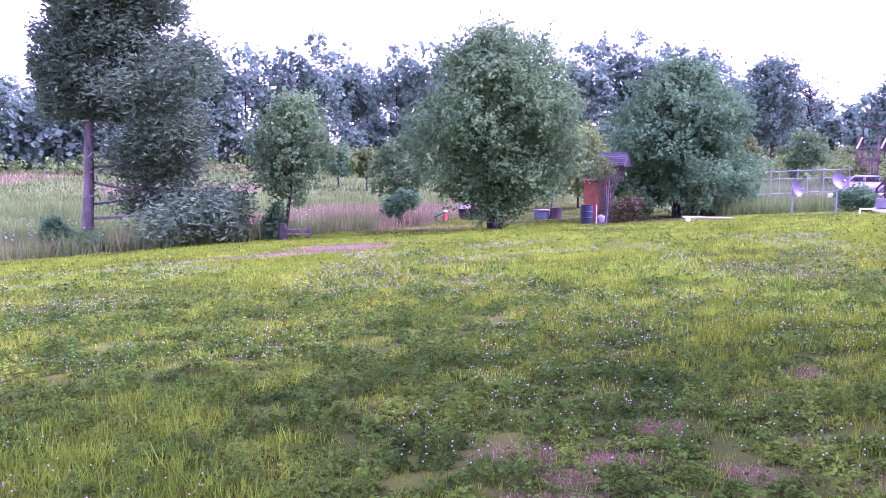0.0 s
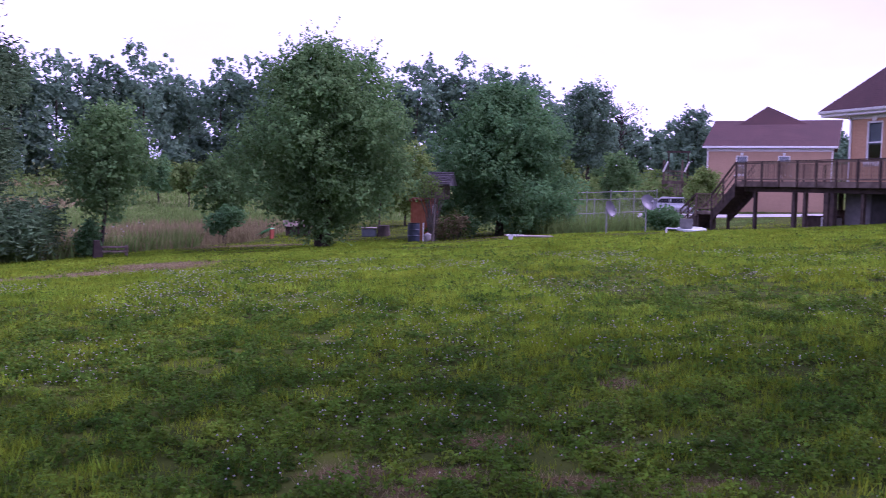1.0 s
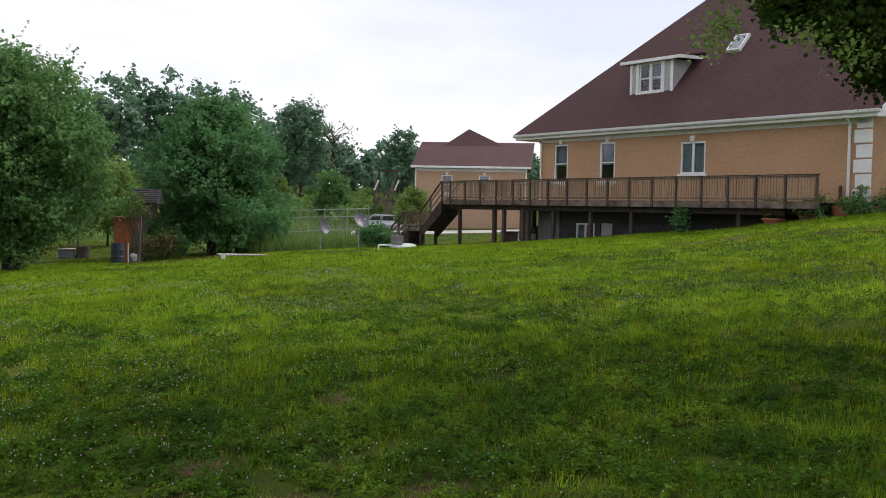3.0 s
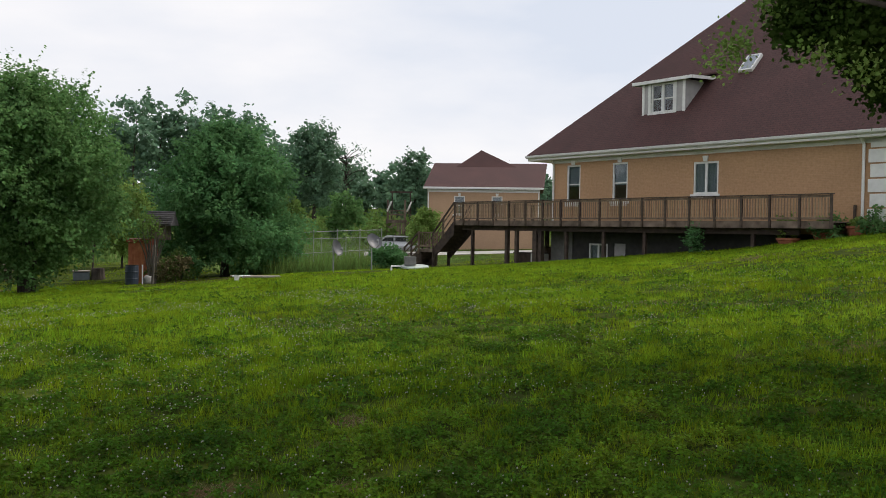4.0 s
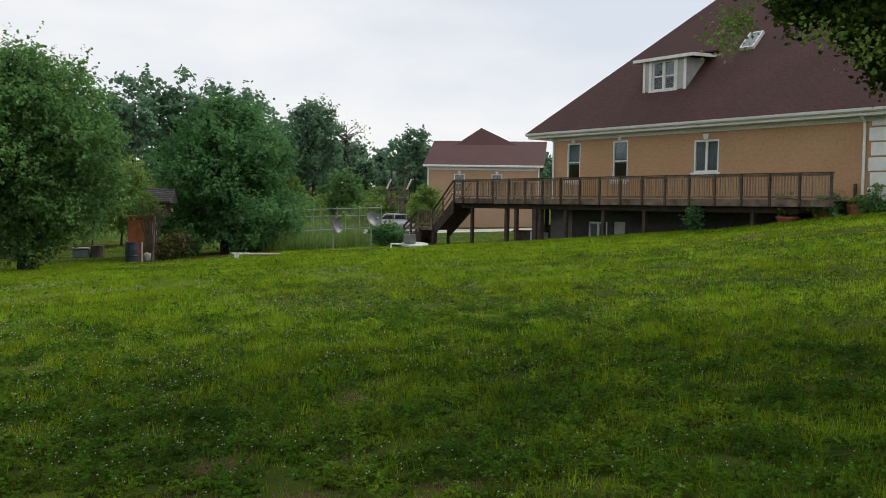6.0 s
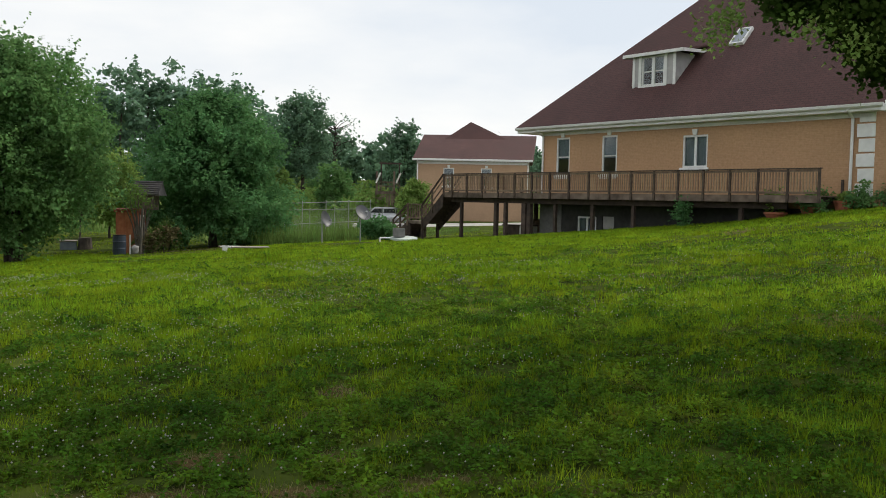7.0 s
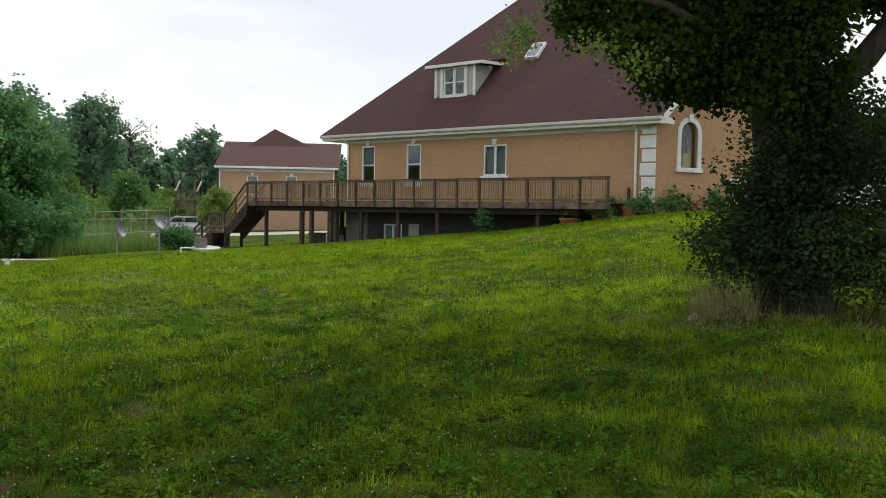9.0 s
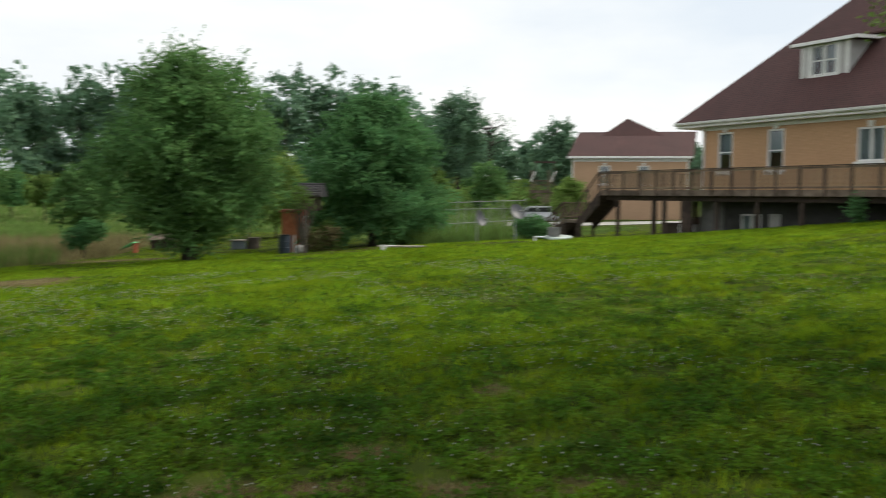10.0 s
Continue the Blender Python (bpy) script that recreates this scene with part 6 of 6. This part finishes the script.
    part("brace", boxed((-0.45, -0.03, 0.0), (-0.4, 0.03, 0.9)), WHITE, pl)


shed()


def coop():
    t = thing("chicken_coop", polar(0.87, 54.0), "low dark wooden coop under the tree", "coop", -4)
    part("box", boxed((-0.7, 0, 0.1), (0.7, 0.9, 0.62), 0.02), POSTWOOD, t)
    bm = bmesh.new()
    prism(bm, [(-0.85, -0.15, 0.58), (-0.85, 0.45, 0.95), (-0.85, 1.05, 0.58)], (1.7, 0, 0))
    part("roof", bm, DECKWOOD, t)
    for a in (-0.6, 0.6):
        part("leg", boxed((a - 0.04, 0.02, -0.1), (a + 0.04, 0.1, 0.1)), POSTWOOD, t)
    g = thing("green_slide", polar(-1.2, 53.0), "small green plastic slide on the grass", "toy", -30)
    bm = bmesh.new()
    prism(bm, [(-0.6, -0.2, 0.05), (-0.6, -0.2, 0.12), (0.5, -0.2, 0.62), (0.6, -0.2, 0.55)], (0, 0.4, 0))
    part("chute", bm, material("green_plastic", [(0.08, 0.38, 0.12), (0.12, 0.48, 0.18)], 4, 3, 0.45), g)
    part("ladder", boxed((0.5, -0.18, -0.05), (0.58, 0.18, 0.55), 0.01), RED, g)
    k = thing("cool_box", polar(5.4, 53.0), "grey-blue tub standing by a sapling", "tub", -8)
    part("tub", boxed((-0.5, -0.3, -0.05), (0.35, 0.3, 0.45), 0.06), material("grey_blue_plastic", [(0.10, 0.12, 0.14), (0.14, 0.165, 0.185)], 3, 4, 0.6), k)
    part("lid", boxed((-0.53, -0.33, 0.452), (0.38, 0.33, 0.52), 0.02), PALEWOOD, k)
    s = thing("stump", polar(6.22, 53.0), "brown tree stump on the grass", "stump")
    bm = bmesh.new()
    add_tube(bm, [(0, 0, -0.2), (0, 0, 0.3), (0, 0, 0.62)], [0.45, 0.36, 0.34], 12)
    part("log", bm, BARK, s)


coop()


def bench():
    t = thing("bench", polar(-10.07, 40.6), "weathered tipped wooden bench beside the young tree", "bench", 18)
    bm = bmesh.new()
    prism(bm, [(-0.75, -0.2, 0.0), (-0.35, -0.2, 0.0), (-0.5, -0.2, 0.72), (-0.7, -0.2, 0.72)], (0, 0.4, 0))
    part("backrest", bm, POSTWOOD, t)
    for zz in (0.22, 0.4):
        part("slat", boxed((-0.4, -0.22, zz), (0.62, -0.12, zz + 0.06), 0.01), DECKWOOD, t)
        part("slat", boxed((-0.4, 0.12, zz), (0.62, 0.22, zz + 0.06), 0.01), DECKWOOD, t)
    for yy in (-0.2, 0.14):
        part("leg", boxed((0.55, yy, -0.08), (0.63, yy + 0.06, 0.5), 0.01), DECKWOOD, t)


bench()

TERRACOTTA = material("terracotta", [(0.30, 0.09, 0.05), (0.38, 0.13, 0.07)], 6, 6, 0.8, blotch=0.2)


def pots():
    for i, (x, y, r, hh, leaf_n, hgt) in enumerate(((-2.6, -1.15, 0.42, 0.22, 500, 0.95), (-1.35, -0.75, 0.45, 0.25, 420, 0.6), (-0.25, -0.5, 0.36, 0.36, 260, 0.35), (1.5, 1.2, 0.3, 0.36, 60, 0.4))):
        px, py, _ = house_point(x, y)
        z = float(ground_z(px, py))
        t = thing("flower_pot", (px, py, z), "terracotta pot of green plants at the house corner", "pot", group="pots at the house corner")
        bm = bmesh.new()
        add_tube(bm, [(0, 0, -0.02), (0, 0, hh - 0.08), (0, 0, hh - 0.075), (0, 0, hh), (0, 0, hh - 0.01), (0, 0, hh - 0.1)], [r * 0.78, r * 0.95, r * 1.05, r * 1.06, r * 0.95, r * 0.9], 18)
        part("pot", bm, TERRACOTTA, t)
        rng = np.random.default_rng(60 + i)
        pts = crown_points(rng, leaf_n, [(0, 0, hh + hgt * 0.4, r * 0.9, r * 0.9, hgt * 0.6)], 0.2, 0.06)
        link("plant", quads_mesh("plant", leaf_quads(pts, 0.12, droop=-0.2, rng=rng), 4), LEAF_LIGHT, t)
    for i, (x, y) in enumerate(((-1.0, -1.1), (0.4, -0.5), (1.1, 0.4), (2.3, 1.7))):
        px, py, _ = house_point(x, y)
        bush("weed_clump", (px, py, float(ground_z(px, py))), "leafy weeds grown up along the house", 70 + i, [(0, 0, 0.3, 0.7, 0.5, 0.35), (0.3, 0.1, 0.6, 0.35, 0.35, 0.4)], LEAF, 800, 0.12, 0.008, "weeds", "weeds along the house")
    px, py, _ = house_point(-6.4, -1.95)
    bush("weed_clump", (px, py, float(ground_z(px, py))), "vine climbing the edge of the deck", 80, [(0, 0, 0.35, 0.5, 0.25, 0.4), (0.1, 0, 0.8, 0.4, 0.2, 0.35)], LEAF_DARK, 800, 0.12, 0.008, "vine", "weeds along the house")
    # things stored under the deck
    for x, y, lo, hi, mat, label in ((-18.9, 0.6, (-0.7, -0.4, -0.05), (0.7, 0.4, 0.55), POSTWOOD, "dark crate stored under the deck"), (-18.0, 1.0, (-0.35, -0.3, -0.05), (0.35, 0.3, 0.8), DECKWOOD, "pale wooden box under the deck"),
                                     (-17.6, 0.2, (-0.5, -0.2, -0.05), (0.5, 0.2, 0.5), WHITE, "white bundle under the deck")):
        px, py, _ = house_point(x, y)
        t = thing("crate", (px, py, float(ground_z(px, py))), label, "crate", HOUSE_TURN)
        part("box", boxed(lo, hi, 0.04), mat, t)
        part("lid", boxed((lo[0] - 0.03, lo[1] - 0.03, hi[2]), (hi[0] + 0.03, hi[1] + 0.03, hi[2] + 0.05), 0.01), POSTWOOD, t)
    x, y, z = polar(55.2, 11.7)
    t = thing("plastic_cup", (x, y, z + 0.06), "white plastic pot lying in dry grass", "pot", 20)
    bm = bmesh.new()
    add_tube(bm, [(-0.08, 0, 0), (0.06, -0.03, 0.01), (0.07, -0.03, 0.01)], [0.03, 0.042, 0.046], 14)
    part("cup", bm, PALEWOOD, t)


pots()


# ---- grass, clover, weeds ----
def scatter(rng, n, az0, az1, d0, d1):
    a = np.radians(rng.uniform(az0, az1, n))
    d = np.sqrt(rng.uniform(d0 * d0, d1 * d1, n))
    return d * np.sin(a), d * np.cos(a)


def patches(x, y, s, seed):
    """Smooth uneven patches, 0 to 1."""
    v = np.zeros_like(x)
    r = np.random.default_rng(seed)
    for k in range(7):
        a, p = r.uniform(0, 6.28), r.uniform(0, 6.28)
        f = s * r.uniform(0.5, 2.2)
        v += np.sin((x * math.cos(a) + y * math.sin(a)) * f + p + 1.5 * np.sin((x * math.sin(a) - y * math.cos(a)) * f * 0.6 + p * 2))
    return np.clip(0.5 + v / 7.0, 0, 1)


def blades(rng, x, y, hgt, wid, lean=0.5):
    n = len(x)
    z = ground_z(x, y)
    a = rng.uniform(0, 2 * np.pi, n)
    l = rng.uniform(0.1, 1.0, n) * lean * hgt
    b = rng.uniform(0, 2 * np.pi, n)
    out = np.empty((n, 3, 3))
    for k, s in ((0, -1), (1, 1)):
        out[:, k] = np.stack([x + s * wid * 0.5 * np.cos(a), y + s * wid * 0.5 * np.sin(a), z - 0.01], -1)
    out[:, 2] = np.stack([x + l * np.cos(b), y + l * np.sin(b), z + hgt * np.sqrt(np.maximum(0.1, 1 - (l / hgt) ** 2 * 0.6))], -1)
    return out


def lawn():
    rng = np.random.default_rng(99)
    grass, tufts, clover, flowers, dry = [], [], [], [], []
    for d0, d1, n, h, w in ((3.4, 8, 120000, 0.07, 0.008), (8, 14, 150000, 0.08, 0.012), (14, 24, 200000, 0.075, 0.02), (24, 38, 160000, 0.065, 0.034), (38, 70, 90000, 0.06, 0.06)):
        x, y = scatter(rng, n, -31, 70, d0, d1)
        area = patches(x, y, 0.5, 3)
        lump = patches(x, y, 30.0 / (d0 ** 0.75), 9)
        clump = patches(x, y, 9.0 / (d0 ** 0.4), 31)
        edge = lawn_edge(np.degrees(np.arctan2(x, y)))
        keep = (rng.uniform(0, 1, n) > bare(x, y) * 1.02) & (np.hypot(x, y) < edge + 1) & (rng.uniform(0, 1, n) < 0.2 + 0.9 * area) & (rng.uniform(0, 1, n) < 3.2 * lump - 0.7)
        hh = h * (0.3 + 1.5 * lump ** 2 + 0.6 * clump ** 3) * (0.7 + 0.6 * area) * rng.uniform(0.6, 1.25, n)
        grass.append(blades(rng, x[keep], y[keep], hh[keep], w * rng.uniform(0.7, 1.3, keep.sum()), 0.8))
    # brighter tufts of coarse grass
    for d0, d1, n, h, w, spread in ((3.6, 8, 1300, 0.15, 0.009, 0.07), (8, 14, 2600, 0.13, 0.013, 0.12), (14, 24, 5600, 0.12, 0.022, 0.2), (24, 48, 12000, 0.09, 0.038, 0.34)):
        x, y = scatter(rng, n, -31, 70, d0, d1)
        want = patches(x, y, 0.42, 3) + 0.35 * patches(x, y, 2.0, 12) + np.interp(np.hypot(x, y), (4, 11, 16, 22, 40), (-0.05, -0.05, 0.1, 0.2, 0.2))
        keep = (want > 0.74) & (bare(x, y) < 0.3) & (np.hypot(x, y) < lawn_edge(np.degrees(np.arctan2(x, y))))
        x, y = np.repeat(x[keep], 26), np.repeat(y[keep], 26)
        size = np.repeat(rng.uniform(0.45, 1.2, keep.sum()), 26)
        x, y = x + rng.normal(size=len(x)) * spread * size, y + rng.normal(size=len(x)) * spread * size
        tufts.append(blades(rng, x, y, h * size * rng.uniform(0.5, 1.2, len(x)), w * rng.uniform(0.7, 1.3, len(x)), 0.75))
    # clover: small flat leaflets, in uneven cushions
    for d0, d1, n, s in ((3.4, 8, 340000, 0.0185), (8, 14, 320000, 0.0265), (14, 26, 140000, 0.038), (26, 36, 8000, 0.06)):
        x, y = scatter(rng, n, -31, 70, d0, d1)
        lump = patches(x, y, 52.0 / (d0 ** 0.75), 23)
        clump = patches(x, y, 10.0 / (d0 ** 0.4), 57)
        keep = (rng.uniform(0, 1, n) > 0.75 * patches(x, y, 0.5, 3) - 0.12) & (rng.uniform(0, 1, n) > bare(x, y) * 0.98) & (rng.uniform(0, 1, n) < lump * 4.0 - 1.05) & (rng.uniform(0, 1, n) < clump * 3.5 - 0.35)
        x, y, lump = x[keep], y[keep], (lump * (0.45 + clump))[keep]
        c = np.stack([x, y, ground_z(x, y) + 0.005 + lump ** 2 * 0.13 * rng.uniform(0.2, 1.0, len(x))], -1)
        clover.append(leaf_quads(c, s * 1.6, droop=0.0, flat=0.35, rng=rng, face=1.6))
    # white clover heads
    n = 15000
    x, y = scatter(rng, n, -31, 62, 4, 24)
    keep = (patches(x, y, 0.9, 17) > 0.54) & (rng.uniform(0, 1, n) > bare(x, y)) & (rng.uniform(0, 1, n) < np.interp(np.degrees(np.arctan2(x, y)), (-28, 25, 45, 60), (1, 1, 0.5, 0.2)))
    x, y = x[keep], y[keep]
    c = np.stack([x, y, ground_z(x, y) + rng.uniform(0.07, 0.13, len(x))], -1)
    size = np.interp(np.hypot(x, y), (4, 24), (0.0065, 0.012))[:, None]
    dirs = np.array([(1, 0, 0), (0, 1, 0), (-1, 0, 0), (0, -1, 0), (0, 0, 1), (0, 0, -1)], float)
    o = c[:, None, :] + dirs[None] * size[:, None, :]
    for i in range(4):
        for k in (4, 5):
            flowers.append(np.stack([o[:, i], o[:, (i + 1) % 4], o[:, k]], 1))
    # straw and dead grass over the bare patches
    for az, d, wide, deep, s in BARE:
        m = int(2600 * wide * deep / max(0.12, d / 14))
        u, v = rng.normal(size=m) * wide * 0.6, rng.normal(size=m) * deep * 0.6
        a = radians(az)
        x, y = u * math.cos(a) + (d + v) * math.sin(a), -u * math.sin(a) + (d + v) * math.cos(a)
        dry.append(blades(rng, x, y, rng.uniform(0.02, 0.06, m) * (1 + d / 40), np.full(m, 0.003 + d * 0.0006), 2.0))
    # dry tall grass under the maple
    x, y = scatter(rng, 700, 54.5, 69, 11.3, 12.9)
    dry.append(blades(rng, x, y, rng.uniform(0.08, 0.5, len(x)) * rng.uniform(0.4, 1.2, len(x)), np.full(len(x), 0.010), 0.9))
    x, y = scatter(rng, 320, 55.0, 59.0, 11.5, 12.5)
    dry.append(blades(rng, x, y, rng.uniform(0.3, 0.8, len(x)), np.full(len(x), 0.009), 0.6))
    for name, sets, per, mat, label in (("grass", grass, 3, BLADES, "uneven mown green grass blades over the lawn"), ("grass_tufts", tufts, 3, TUFTS, "bright yellow-green tufts of coarse grass"), ("clover", clover, 4, CLOVER, "low clover leaves spread through the lawn"),
                                        ("clover_flowers", flowers, 3, PETAL, "small white clover heads dotted over the lawn"), ("dry_grass", dry, 3, DRYGRASS, "straw-coloured dead grass on the bare patches")):
        ob = link(name, quads_mesh(name, np.concatenate(sets), per), mat)
        tagged(ob, label, name.replace("_", " "), kind="stuff")


lawn()


def meadow():
    rng = np.random.default_rng(44)
    green, tan, white = [], [], []
    for d0, d1, n, w in ((37, 55, 60000, 0.03), (55, 80, 50000, 0.06), (80, 125, 45000, 0.12)):
        x, y = scatter(rng, n, -32, 30, d0, d1)
        az = np.degrees(np.arctan2(x, y))
        keep = (np.hypot(x, y) > lawn_edge(az) + 0.3) & ~((np.hypot(x, y) > 69) & (np.hypot(x, y) < 78) & (az > 21))
        x, y, az = x[keep], y[keep], az[keep]
        d = np.hypot(x, y)
        ht = np.where(az > 22, 0.12, np.where(az > 14, 0.55, np.where(az > 3, 0.18, 0.75)))
        ht = np.where((az < 14) & (d > 66), 0.35, ht) * rng.uniform(0.5, 1.3, len(x))
        b = blades(rng, x, y, ht, w * rng.uniform(0.7, 1.4, len(x)), 0.5)
        is_tan = (patches(x, y, 0.14, 5) > np.where((az < 0) & (az > -14) & (d < 62), 0.40, 0.66)) & (az < 1)
        tan.append(b[is_tan])
        green.append(b[~is_tan])
    # rank weeds along the lawn's edge
    x, y = scatter(rng, 60000, -32, 24, 36, 58)
    az, d = np.degrees(np.arctan2(x, y)), np.hypot(x, y)
    e = lawn_edge(az)
    keep = (d > e) & (d < e + 3.0) & ((az < -5) | (az > 14))
    x, y = x[keep], y[keep]
    green.append(blades(rng, x, y, rng.uniform(0.5, 1.25, len(x)), rng.uniform(0.03, 0.07, len(x)), 0.5))
    x, y = scatter(rng, 420, -32, -8, 37, 48)
    d = np.hypot(x, y)
    keep = d > lawn_edge(np.degrees(np.arctan2(x, y))) + 0.2
    x, y = x[keep], y[keep]
    c = np.stack([x, y, ground_z(x, y) + rng.uniform(0.7, 1.3, len(x))], -1)
    white.append(leaf_quads(c, 0.11, droop=0, flat=0.3, rng=rng))
    for name, sets, per, mat, label in (("meadow_grass", green, 3, WEEDS, "tall rank green weeds beyond the lawn"), ("dry_meadow_grass", tan, 3, DRYGRASS, "tan seeding grass in the meadow"), ("meadow_flowers", white, 4, PETAL, "white wild flowers along the lawn edge")):
        ob = link(name, quads_mesh(name, np.concatenate(sets), per), mat)
        tagged(ob, label, name.replace("_", " "), kind="stuff")


meadow()
